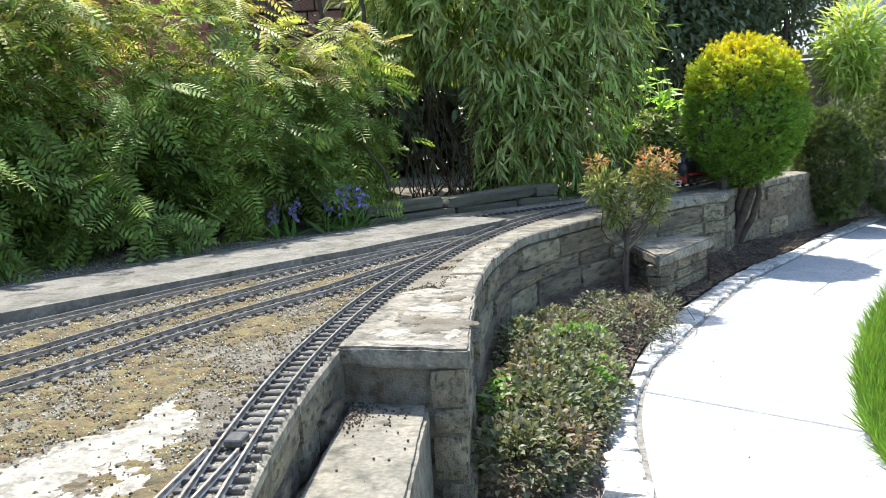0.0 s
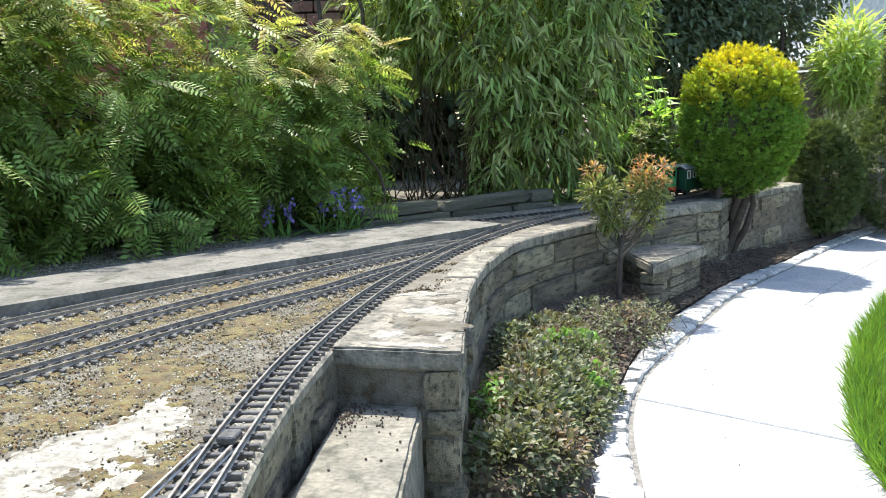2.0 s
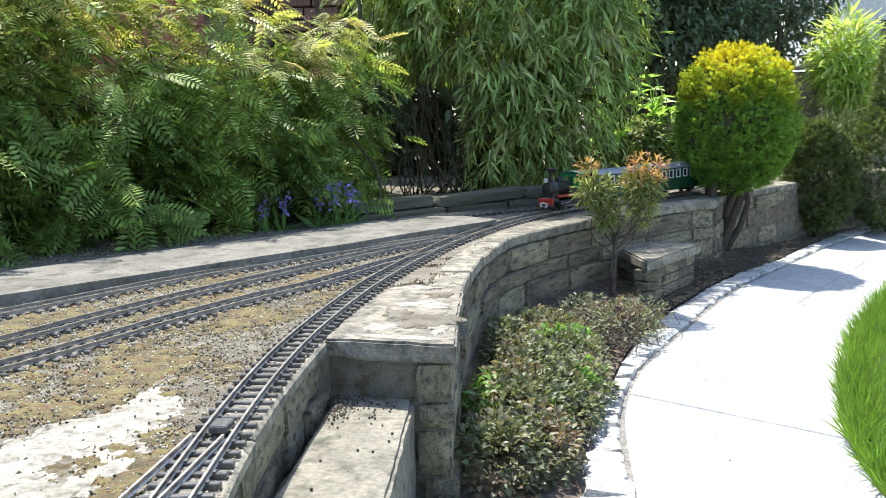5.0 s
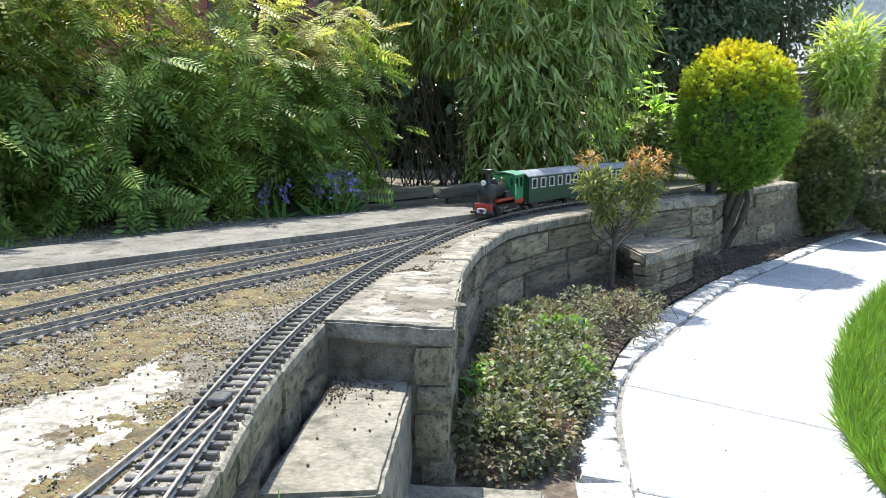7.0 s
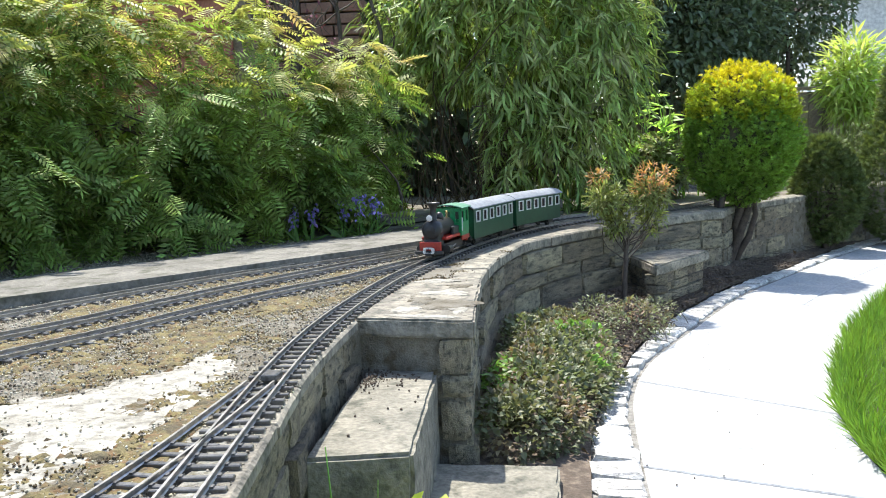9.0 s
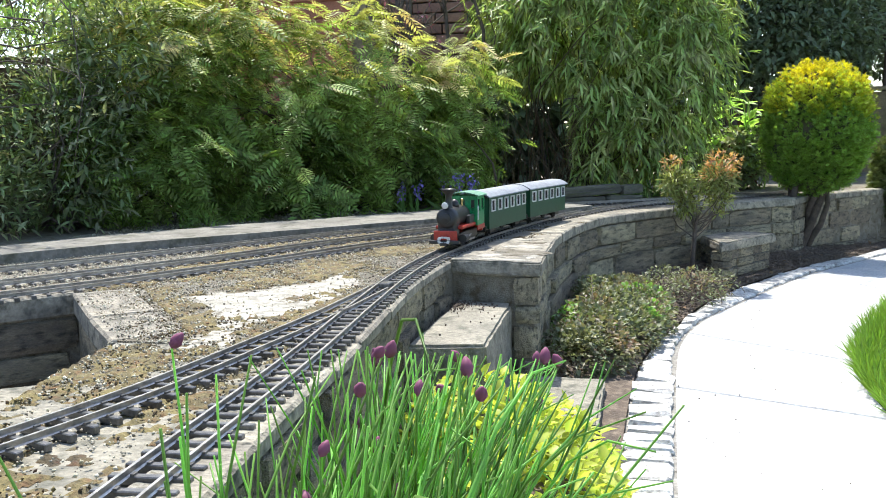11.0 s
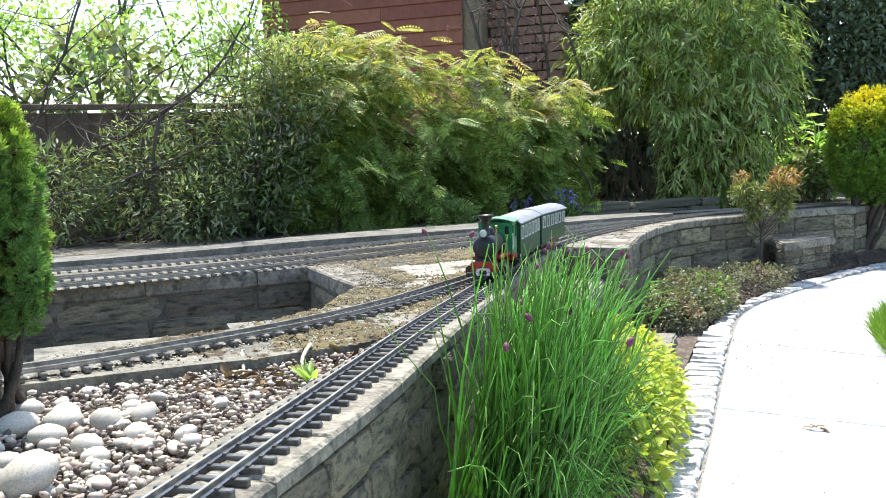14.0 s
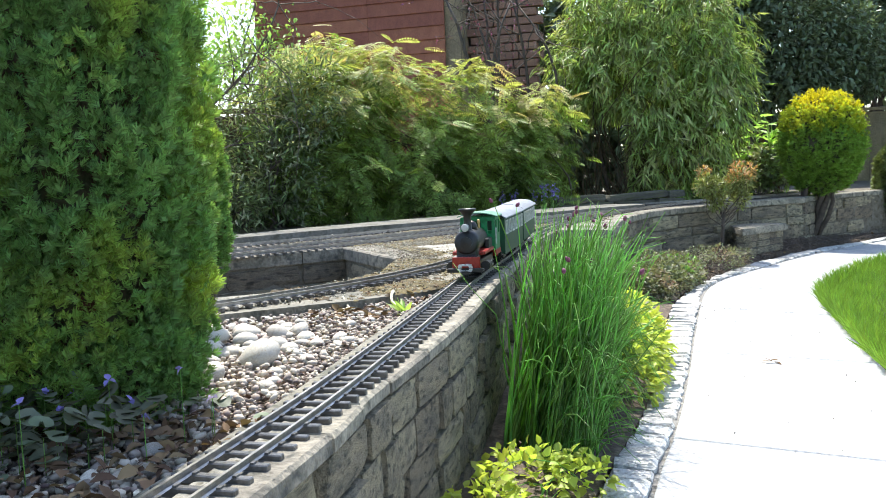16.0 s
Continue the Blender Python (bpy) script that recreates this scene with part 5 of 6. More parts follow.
    p, o = shell(5000, lob, .9); leaves("crown", t, LIME, leaf_shape(.5), p, o, (.04, .075), wild=.9)


def conifer(label, cx, cy, rx, ry, z0, z1, n, plume, seed, bare=0.0):
    """Upright conifer made of many rising plumes."""
    t = thing("upright_conifer", label, "conifer", group="upright conifers")
    rng = np.random.default_rng(seed)
    h = z1 - z0
    P, A, S = [], [], []
    plumes, lines, radii = int(n), [], []
    for k in range(plumes):
        a = rng.uniform(0, 2 * math.pi)
        u = rng.random() ** 1.1
        r = math.sin(math.pi * (0.22 + 0.66 * u ** 0.8)) ** 0.6
        r = min(r, 1.0) * rng.uniform(.86, 1.04)
        if u > .8:
            r *= (1 - u) / .2 * .7 + .3
        b = np.array((cx + rx * r * math.cos(a), cy + ry * r * math.sin(a), z0 + h * u))
        out = np.array((math.cos(a), math.sin(a), 0))
        d = unit(out * .28 + np.array((0, 0, 1.0)) + rng.normal(0, .12, 3))
        ln = plume * rng.uniform(.7, 1.25)
        m = 44
        for i in range(m):
            v = (i / m) ** .85
            side = unit(rng.normal(size=3)) * plume * .20 * math.sin(math.pi * (.25 + .72 * v))
            P.append(b + d * ln * v + side); A.append(unit(d * 1.2 + unit(side) * .9 + rng.normal(0, .3, 3))); S.append(rng.uniform(.014, .025))
    P, A, S = np.array(P), np.array(A), np.array(S)
    # solid core added inside; the dark of the gaps is painted into it
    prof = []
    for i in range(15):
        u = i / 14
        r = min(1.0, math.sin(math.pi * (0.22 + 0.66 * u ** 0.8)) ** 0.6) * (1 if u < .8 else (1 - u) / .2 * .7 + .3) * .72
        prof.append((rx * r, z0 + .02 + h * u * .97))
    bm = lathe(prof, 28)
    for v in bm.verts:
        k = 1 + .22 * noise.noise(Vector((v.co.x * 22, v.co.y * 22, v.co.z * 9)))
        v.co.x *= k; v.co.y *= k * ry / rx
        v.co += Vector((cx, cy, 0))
    part("twig_mass", bm, mat("shaded_twigs", (.07, .09, .035), (.10, .07, .035), 40, .95, 1.0, 4), t, "dark added inner core with shade put into its colour", True)
    from_mesh("crown", scatter("crown", *SPRAY_S, P, A, unit(rng.normal(size=P.shape)), S), CYPRESS, t)
    for k in range(26):
        a = rng.uniform(0, 2 * math.pi); u = rng.uniform(.15, .8)
        lines.append(limb((cx + rng.normal(0, .02), cy + rng.normal(0, .02), H - .03), (cx + rx * .55 * math.cos(a), cy + ry * .55 * math.sin(a), z0 + h * u), .03, 8, rng)); radii.append((.009, .003))
    stems("trunk", t, lines, radii, BARK)
    q = P[rng.integers(0, len(P), 900)]
    q = (q - (cx, cy, 0)) * (.8, .8, 1) + (cx, cy, 0)
    leaves("dead_twig", t, RUST, SPRAY_S, q, unit(rng.normal(size=q.shape)), (.03, .05), label="brown dead twigs inside")
    return t


def build_small_plants():
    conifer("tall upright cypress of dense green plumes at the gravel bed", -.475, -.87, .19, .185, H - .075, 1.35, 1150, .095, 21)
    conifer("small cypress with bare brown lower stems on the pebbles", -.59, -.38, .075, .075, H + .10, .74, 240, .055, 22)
    # chives
    t = thing("chives", "tall clump of green chives with purple buds below the wall", "herb")
    rng = np.random.default_rng(31)
    lines, radii, tips = [], [], []
    for k in range(1050):
        b = np.array((np.clip(rng.normal(.045, .045), -.035, .15), rng.uniform(-.04, .40) + rng.normal(0, .02), .0))
        ln = rng.uniform(.24, .46) if rng.random() < .8 else rng.uniform(.4, .56)
        lean = np.array((rng.normal(.06, .06), rng.normal(.03, .08)))
        if rng.random() < .44:
            lean = np.array((rng.normal(.10, .05), rng.normal(-.03, .13)))
        u = np.linspace(0, 1, 8)
        ben = rng.uniform(1.3, 2.4)
        bow = rng.normal(0, .022, 2) * np.sin(math.pi * u)[:, None]
        x = b[0] + lean[0] * u ** ben + abs(bow[:, 0]); y = b[1] + lean[1] * u ** ben + bow[:, 1]
        z = ln * np.sin(u * math.pi / 2 * rng.uniform(.72, 1.0 + max(0, np.hypot(*lean) * 1.6 - .25))) if np.hypot(*lean) > .2 else ln * u ** .95
        z = np.maximum(z * min(1.0, (.57 - .27 * max(0, y[-1])) / max(z.max(), .01)), .01)
        x = np.where((z < H + .01) & (x < -.085 + .03), np.maximum(x, -.05), x)
        x = np.where((y > .3) & (z < H), np.maximum(x, -.07), x)
        lines.append(np.stack([x, y, z], 1)); radii.append((rng.uniform(.0020, .0042), .0007)); tips.append((x[-1], y[-1], z[-1]))
    for k in range(340):
        b = np.array((rng.uniform(.06, .17), rng.uniform(-.2, .62), .0)); u = np.linspace(0, 1, 7)
        w = rng.uniform(.04, .15); h = rng.uniform(.08, .28); e = rng.normal(0, .1)
        lines.append(np.stack([b[0] + w * u ** 1.5, b[1] + e * u ** 1.5, np.maximum(.012, h * np.sin(u * rng.uniform(1.6, 2.9)))], 1)); radii.append((rng.uniform(.0016, .003), .0006)); tips.append((0, 0, 0))
    stems("blade", t, lines, radii, CHIVE, sides=4)
    order = np.argsort([-p[2] for p in tips])
    pick = [tips[i] for i in order[:90:7]] + [tips[i] for i in order[200:460:22]]
    bud = [(0, 0), (.004, .003), (.0056, .008), (.004, .013), (.001, .017)]
    bm = lathe([(r + 1e-4, z) for r, z in bud], 8)
    me = bpy.data.meshes.new("bud"); bm.to_mesh(me); bm.free()
    me.materials.append(PURPLE)
    for p in pick:
        o = from_mesh("bud", me, None, t, "closed purple flower bud", True)
        o.location = (p[0], p[1], p[2] - .006); o.rotation_euler = (rng.normal(0, .4), rng.normal(0, .4), 0); s = rng.uniform(.6, 1.0); o.scale = (s, s, s)
    # golden shrub
    t = thing("golden_shrub", "low spreading mound of bright golden-green leaves by the edging", "shrub")
    lob = [(.0, 1.22, .05, .17, .16, .155), (.08, 1.08, .05, .18, .2, .17), (.15, .85, .05, .15, .2, .16), (.19, .60, .04, .11, .18, .14), (.19, .42, .03, .09, .12, .10)]
    L, R = bush_stems((.1, .95, 0), lob, 20, .003, .06); stems("stem", t, L, R, TWIG)
    p, o = shell(4600, lob, .35); p, o = p[p[:, 2] > .02], o[p[:, 2] > .02]
    leaves("foliage", t, GOLDLEAF, leaf_shape(.6), p, o, (.02, .036), wild=.5)
    t = thing("marjoram", "small clump of yellow-green rounded leaves at the wall foot", "herb")
    lob = [(.06, -.30, .02, .10, .10, .085), (.15, -.26, .02, .07, .07, .06), (.0, -.42, .02, .08, .09, .07)]
    L, R = bush_stems((.07, -.3, 0), lob, 16, .0022, .05); stems("stem", t, L, R, CHIVE)
    p, o = shell(900, lob, .4); p, o = p[p[:, 2] > .015], o[p[:, 2] > .015]
    leaves("foliage", t, GOLDLEAF, leaf_shape(.75), p, o, (.015, .026), wild=.45)
    # ground cover below the curved wall
    t = thing("ground_cover", "spreading mat of small bronze-green leaves below the wall", "ground cover")
    lob = [(.12, 2.03, .02, .11, .13, .13), (.20, 2.12, .02, .10, .15, .12), (.16, 2.32, .03, .14, .2, .14), (.27, 2.40, .02, .10, .2, .10), (.32, 2.58, .02, .11, .17, .10), (.2, 2.6, .03, .15, .22, .12),
           (.3, 2.85, .03, .14, .2, .09), (.14, 2.85, .05, .1, .2, .1), (.25, 3.1, .05, .14, .16, .07)]
    L, R = rooted([(.2, 2.2, 0), (.28, 2.6, 0), (.25, 2.9, 0.02)], lob, 16, .002, .08); stems("stem", t, L, R, TWIG)
    p, o = shell(15000, lob, .45); p, o = p[p[:, 2] > .012], o[p[:, 2] > .012]
    f = (np.array([noise.noise(tuple(q * 6)) for q in p]) > .42)
    leaves("foliage", t, COVER, leaf_shape(.7), p[~f], o[~f], (.012, .022), wild=.5, droop=.05)
    leaves("fresh_growth", t, COVERLIT, leaf_shape(.7), p[f], o[f], (.013, .025), wild=.5, label="fresh green growth")
    t = thing("heather", "low dark brown twiggy shrub in the border", "shrub")
    lob = [(.52, 3.12, .05, .12, .15, .10), (.62, 3.3, .05, .09, .1, .07), (.42, 3.3, .06, .1, .12, .07)]
    L, R = rooted([(.52, 3.12, .02), (.6, 3.28, .03)], lob, 40, .0018, .05); stems("stem", t, L, R, TWIG, sides=4)
    p, o = shell(1700, lob, .5); p, o = p[p[:, 2] > .03], o[p[:, 2] > .03]
    leaves("foliage", t, COVER, leaf_shape(.4), p, o, (.012, .024), wild=.6)
    # bluebells
    for k, (x, y) in enumerate(((-.755, 3.47), (-.69, 3.51), (-.585, 3.60), (-.52, 3.65), (-.455, 3.67), (-.55, 3.58))):
        rng = np.random.default_rng(50 + k)
        t = thing("bluebell", "flowering bluebell with violet-blue bells among green leaves", "flower", group="bluebells")
        lines, pos, out = [], [], []
        for j in range(3):
            a = np.array((x + rng.normal(0, .025), y + rng.normal(0, .02), H - .01)); h = rng.uniform(.10, .15) + .05 * (k > 1)
            l = limb(a, a + (rng.normal(0, .02), rng.normal(0, .02), h), .05, 6, rng); lines.append(l)
            for i in range(9):
                q = l[-1] + (l[-3] - l[-1]) * rng.random(); pos.append(q + rng.normal(0, .006, 3)); out.append(unit((rng.normal(), rng.normal(), -.6)))
        stems("stalk", t, lines, [(.0018, .001)] * 3, CHIVE, sides=4)
        leaves("bell", t, BLUE, leaf_shape(.7), np.array(pos), np.array(out), (.014, .022), wild=.2, rng=rng)
        b = np.array([l[0] for l in lines] * 3)
        leaves("leaf", t, COVERLIT, leaf_shape(.12), b, unit(rng.normal(size=b.shape) * (1, 1, .2) + (0, 0, .8)), (.09, .14), wild=.1, rng=rng)
    # violets at the foot of the cypress
    t = thing("violets", "dark-leaved violets in flower under the cypress", "flower")
    rng = np.random.default_rng(61)
    n = 260
    p = np.stack([rng.normal(-.40, .08, n), rng.normal(-1.06, .085, n), H - .02 + rng.uniform(.01, .075, n)], 1)
    leaves("foliage", t, VIOLET, ROUND_S, p, unit(rng.normal(size=(n, 3)) * (1, 1, .25)), (.016, .030), wild=.2, rng=rng)
    k = 13
    q = np.stack([rng.normal(-.31, .08, k), rng.normal(-1.04, .09, k), H + rng.uniform(.03, .075, k)], 1)
    leaves("petal", t, BLUE, leaf_shape(.8), np.repeat(q, 3, 0), unit(rng.normal(size=(3 * k, 3))), (.007, .011), rng=rng)
    stems("stalk", t, [np.array([(a[0], a[1], H - .03), (a[0], a[1], H), a]) for a in np.concatenate([q, p[:60]])], [(.0008, .0006)] * (k + 60), CHIVE, sides=3)


OCTA_V = [(.5, 0, 0), (0, .5, 0), (-.45, .05, 0), (0, -.5, .04), (.05, 0, .4), (0, 0, -.4)]
OCTA_F = [(0, 1, 4), (1, 2, 4), (2, 3, 4), (3, 0, 4), (1, 0, 5), (2, 1, 5), (3, 2, 5), (0, 3, 5)]


def pebble_shape(seed=0):
    bm = bmesh.new()
    bmesh.ops.create_icosphere(bm, subdivisions=1, radius=.5)
    v = [tuple(p.co) for p in bm.verts]; f = [tuple(q.index for q in g.verts) for g in bm.faces]
    bm.free()
    return v, f


def in_poly(p, poly):
    x, y = p[:, 0], p[:, 1]
    ins = np.zeros(len(p), bool)
    for (a, b), (c, d) in zip(poly, poly[1:] + poly[:1]):
        ins ^= ((b > y) != (d > y)) & (x < (c - a) * (y - b) / (d - b + 1e-12) + a)
    return ins


def blobs(name, label, material, spots, z, thick, seed, parent=None):
    """Thin irregular patches lying on a surface."""
    rng = np.random.default_rng(seed)
    v, f = [], []
    for cx, cy, rx, ry, ang in spots:
        m = 96
        base = len(v)
        ph = rng.uniform(0, 9, 2)
        for ring, (s, zz) in enumerate(((1.0, 0.0), (.93, thick), (.5, thick * 1.2))):
            for k in range(m):
                a = 2 * math.pi * k / m
                r = s * (1 + .55 * noise.noise((math.cos(a) * 1.7 + ph[0], math.sin(a) * 1.7, ph[1])) + .4 * noise.noise((math.cos(a) * 5, math.sin(a) * 5, ph[0])) + .12 * noise.noise((math.cos(a) * 14, math.sin(a) * 14, ph[1])))
                x, y = rx * r * math.cos(a), ry * r * math.sin(a)
                v.append((cx + x * math.cos(ang) - y * math.sin(ang), cy + x * math.sin(ang) + y * math.cos(ang), z + zz))
        v.append((cx, cy, z + thick))
        for ring in range(2):
            for k in range(m):
                a, b = base + ring * m + k, base + ring * m + (k + 1) % m
                f.append((a, b, b + m, a + m))
        for k in range(m):
            f.append((base + 2 * m + k, base + 2 * m + (k + 1) % m, base + 3 * m))
    o = from_mesh(name, raw_mesh(name, v, f), material, parent, smooth=True)
    return tagged(o, label, name.replace("_", " "), kind="stuff")


def build_loose():
    rng = np.random.default_rng(71)
    # bare pale mortar and moss: uneven sheets that rise through the bed's surface
    main = curve(MAIN, .03)
    bald = [(-.475, 1.56), (-.437, 1.64), (-.377, 1.59), (-.345, 1.53), (-.36, 1.458), (-.352, 1.394), (-.335, 1.32), (-.366, 1.21), (-.385, 1.12), (-.40, 1.02), (-.37, .9), (-.44, .88), (-.48, 1.0), (-.52, 1.12), (-.59, 1.22), (-.68, 1.30), (-.62, 1.37), (-.57, 1.37), (-.519, 1.485), (-.47, 1.50)]
    gx, gy = np.meshgrid(np.arange(-1.1, .2, .01), np.arange(0, 2.9, .01), indexing="ij")
    q = np.stack([gx.ravel(), gy.ravel()], 1)
    near = np.full(len(q), 9.0)
    for a, b in zip(np.array(bald), np.roll(bald, -1, 0)):
        u = np.clip((q - a) @ (b - a) / ((b - a) @ (b - a)), 0, 1)
        near = np.minimum(near, np.linalg.norm(q - a - u[:, None] * (b - a), axis=1))
    inward = np.where(in_poly(q, bald), near, -near).reshape(gx.shape)

    def bare(x, y):
        g = inward[min(129, max(0, round((x + 1.1) * 100))), min(289, max(0, round(y * 100)))]
        worn_out = .34 * math.exp(-((x + .43) / .06) ** 2 - ((y - 1.32) / .07) ** 2) + .25 * math.exp(-((y - 1.02) / .12) ** 2)
        return max(-.9, min(.30, 10 * g)) - worn_out + .2 * noise.noise((x * 14, y * 14, 2)) + .26 * noise.noise((x * 40, y * 40, 5)) + .3 * noise.noise((x * 95, y * 95, 8))

    def mossy(x, y):
        return .8 * noise.noise((x * 5, y * 5, 3)) + .45 * noise.noise((x * 14, y * 14, 1)) + .55 * noise.noise((x * 38, y * 38, 4)) + .5 * noise.noise((x * 85, y * 85, 6)) + .06 - .24 * (y < .8) - 3.0 * max(0, bare(x, y) + .1)
    pit = PIT_FAR + [PIT_EAST] + PIT_NEAR

    slab = [(-.97, 1.30), (-.575, .86), (-.47, .95), (-.86, 1.42)]
    branch = [(-.60, .92)] + PIT_NEAR[:4] + STRIP_FRONT[2:] + [(-.2, .3), (-.2, .92)]

    def sheet(name, label, material, height, x0, x1, y0, y1, cell, tall, relief):
        nx, ny = int((x1 - x0) / cell), int((y1 - y0) / cell)
        g = np.array([(x0 + cell * i, y0 + cell * j) for j in range(ny) for i in range(nx)])
        w = np.array([height(x, y) for x, y in g])
        edge = np.interp(g[:, 1], main[:, 1], main[:, 0]) - .05
        w = np.where((g[:, 0] > edge) | in_poly(g, pit) | in_poly(g, slab) | ((g[:, 1] < .9) & ~in_poly(g, branch)), -1, w)
        fine = np.array([noise.noise((x * 130, y * 130, 0)) for x, y in g])
        z = H + np.clip(w * tall * 3, -.004, tall) + relief * fine * (w > 0)
        idx = np.arange(nx * ny).reshape(ny, nx)
        q = np.stack([idx[:-1, :-1], idx[:-1, 1:], idx[1:, 1:], idx[1:, :-1]], -1).reshape(-1, 4)
        q = q[(w[q] > -.08).any(1)]
        use = np.unique(q); new_id = np.zeros(nx * ny, int); new_id[use] = np.arange(len(use))
        o = from_mesh(name, raw_mesh(name, np.column_stack([g, z])[use], new_id[q]), material, smooth=True)
        tagged(o, label, name.replace("_", " "), kind="stuff")
    sheet("mortar_patch", "bare pale mortar showing through moss and grit", PALE, bare, -.95, -.2, .75, 1.75, .006, .0018, .0009)
    sheet("moss_mat", "thin mat of ochre and brown moss on the grit", MOSS, mossy, -.95, .0, .0, 2.7, .0065, .005, .003)
    blobs("pale_crust", "sunlit pale crust on the cap slab", PALE, [(-.045, 2.235, .058, .035, -.2), (-.118, 2.025, .032, .03, .5), (-.07, 1.945, .085, .013, -.17), (.0, 2.02, .022, .05, .1), (-.09, 2.42, .05, .03, 0)], H + .0045, .0012, 2)
    blobs("dirt_film", "thin grey dirt on the middle of the cap slab", BED, [(-.035, 2.075, .058, .06, .3), (-.10, 2.14, .03, .04, .2), (-.02, 2.33, .03, .03, 0)], H + .0043, .0022, 12)
    # moss cushions
    n = 9000
    c = np.stack([rng.uniform(-.95, .05, n), rng.uniform(.05, 2.75, n)], 1)
    w = np.array([mossy(x, y) for x, y in c])
    xm = np.interp(c[:, 1], main[:, 1], main[:, 0])
    ok = (w > .05) & (c[:, 0] < xm - .055) & ((c[:, 1] > .75) | in_poly(c, [PIT_EAST] + PIT_NEAR[:3] + STRIP_FRONT[2:] + [(-.22, .9)])) & ~in_poly(c, pit) & ~in_poly(c, [(-1.2, 1.5), (-.5, 2.6), (-.3, 2.9), (-1, 2.9), (-1.5, 1.6)])
    c = c[ok]
    e = np.stack([rng.normal(-.14, .015, 90), rng.uniform(2.1, 2.55, 90)], 1)
    e[:, 0] += (e[:, 1] - 2.1) * .16
    lumps = np.concatenate([np.array(q) + rng.normal(0, .012, (14, 2)) for q in ((-.15, 2.01), (-.14, 2.18), (-.122, 2.47), (-.071, 2.75), (-.028, 2.86), (-.042, 2.605), (.085, 3.04), (.05, 2.86), (-.01, 2.68))])
    c = np.vstack([c, e, lumps])
    c = np.repeat(c, 5, 0) + rng.normal(0, .009, (5 * len(c), 2))
    p = np.column_stack([c, np.full(len(c), H + .002)])
    s = np.stack([rng.uniform(.002, .008, len(p)), rng.uniform(.002, .007, len(p)), rng.uniform(.002, .007, len(p))], 1)
    o = from_mesh("moss", scatter("moss", OCTA_V, OCTA_F, p, unit(rng.normal(size=p.shape)), unit(rng.normal(size=p.shape)), s), MOSS)
    tagged(o, "low cushions of ochre and brown moss on the grit", "moss", kind="stuff")
    # grit between the tracks
    n = 170000
    c = np.stack([rng.uniform(-1.7, .25, n), rng.uniform(-.6, 3.5, n)], 1)
    xm = np.interp(c[:, 1], main[:, 1], main[:, 0])
    ok = (c[:, 0] < xm + .045) & ~in_poly(c, PIT_FAR + [PIT_EAST] + PIT_NEAR + [(-2.0, -.9), (-2.6, -.5)]) & ((c[:, 1] > .2 - 1.0 * c[:, 0]) | in_poly(c, [PIT_EAST] + PIT_NEAR + STRIP_FRONT + [(-.2, .9)]))
    ok &= ((c[:, 1] > .62) | (rng.random(n) < .3)) & (~in_poly(c, bald) | (rng.random(n) < .12))
    c = c[ok]
    p = np.column_stack([c, H + .001 + .004 * rng.random(len(c))])
    s = .0018 + .0055 * rng.random(len(p)) ** 3
    o = from_mesh("grit", scatter("grit", OCTA_V, OCTA_F, p, unit(rng.normal(size=p.shape)), unit(rng.normal(size=p.shape)), s), GRIT)
    tagged(o, "loose grit and small stones among the sidings", "grit", kind="stuff")
    # pebbles of the gravel bed
    poly = [(-.98, -.60), (-.72, -.28), (-.475, -.07), (-.40, -.01), (-.25, .17), (-.235, .1), (-.205, -.35), (-.172, -.75), (-.152, -1.15), (-.15, -2.2), (-1.2, -2.2), (-1.3, -.9)]
    n = 44000
    c = np.stack([rng.uniform(-1.2, -.13, n), rng.uniform(-1.7, .2, n)], 1)
    c = c[in_poly(c, poly)][:24000]
    p = np.column_stack([c, H - .034 + rng.uniform(0, .022, len(c))])
    a = (.004 + .009 * rng.random(len(p)) ** 1.5) * np.where(c[:, 1] > -.35, .95, 1.15)
    s = np.stack([a * rng.uniform(1, 1.7, len(p)), a * rng.uniform(.8, 1.2, len(p)), a * rng.uniform(.5, .85, len(p))], 1)
    o = from_mesh("pebbles", scatter("pebbles", *pebble_shape(), p, unit(rng.normal(size=p.shape) * (1, 1, .3)), unit(rng.normal(size=p.shape) * .35 + (0, 0, 1)), s), PEBBLE, smooth=True)
    tagged(o, "brown and buff pebbles of the gravel bed", "pebbles", kind="stuff")
    # large river cobbles
    meshes = []
    for k in range(5):
        bm = bmesh.new(); bmesh.ops.create_icosphere(bm, subdivisions=2, radius=.5)
        for v in bm.verts:
            v.co *= 1 + .16 * noise.noise(v.co * 1.8 + Vector((k * 7, 0, 0)))
        me = bpy.data.meshes.new("cobble"); bm.to_mesh(me); bm.free(); me.materials.append(COBBLE)
        me.polygons.foreach_set("use_smooth", [True] * len(me.polygons)); meshes.append(me)
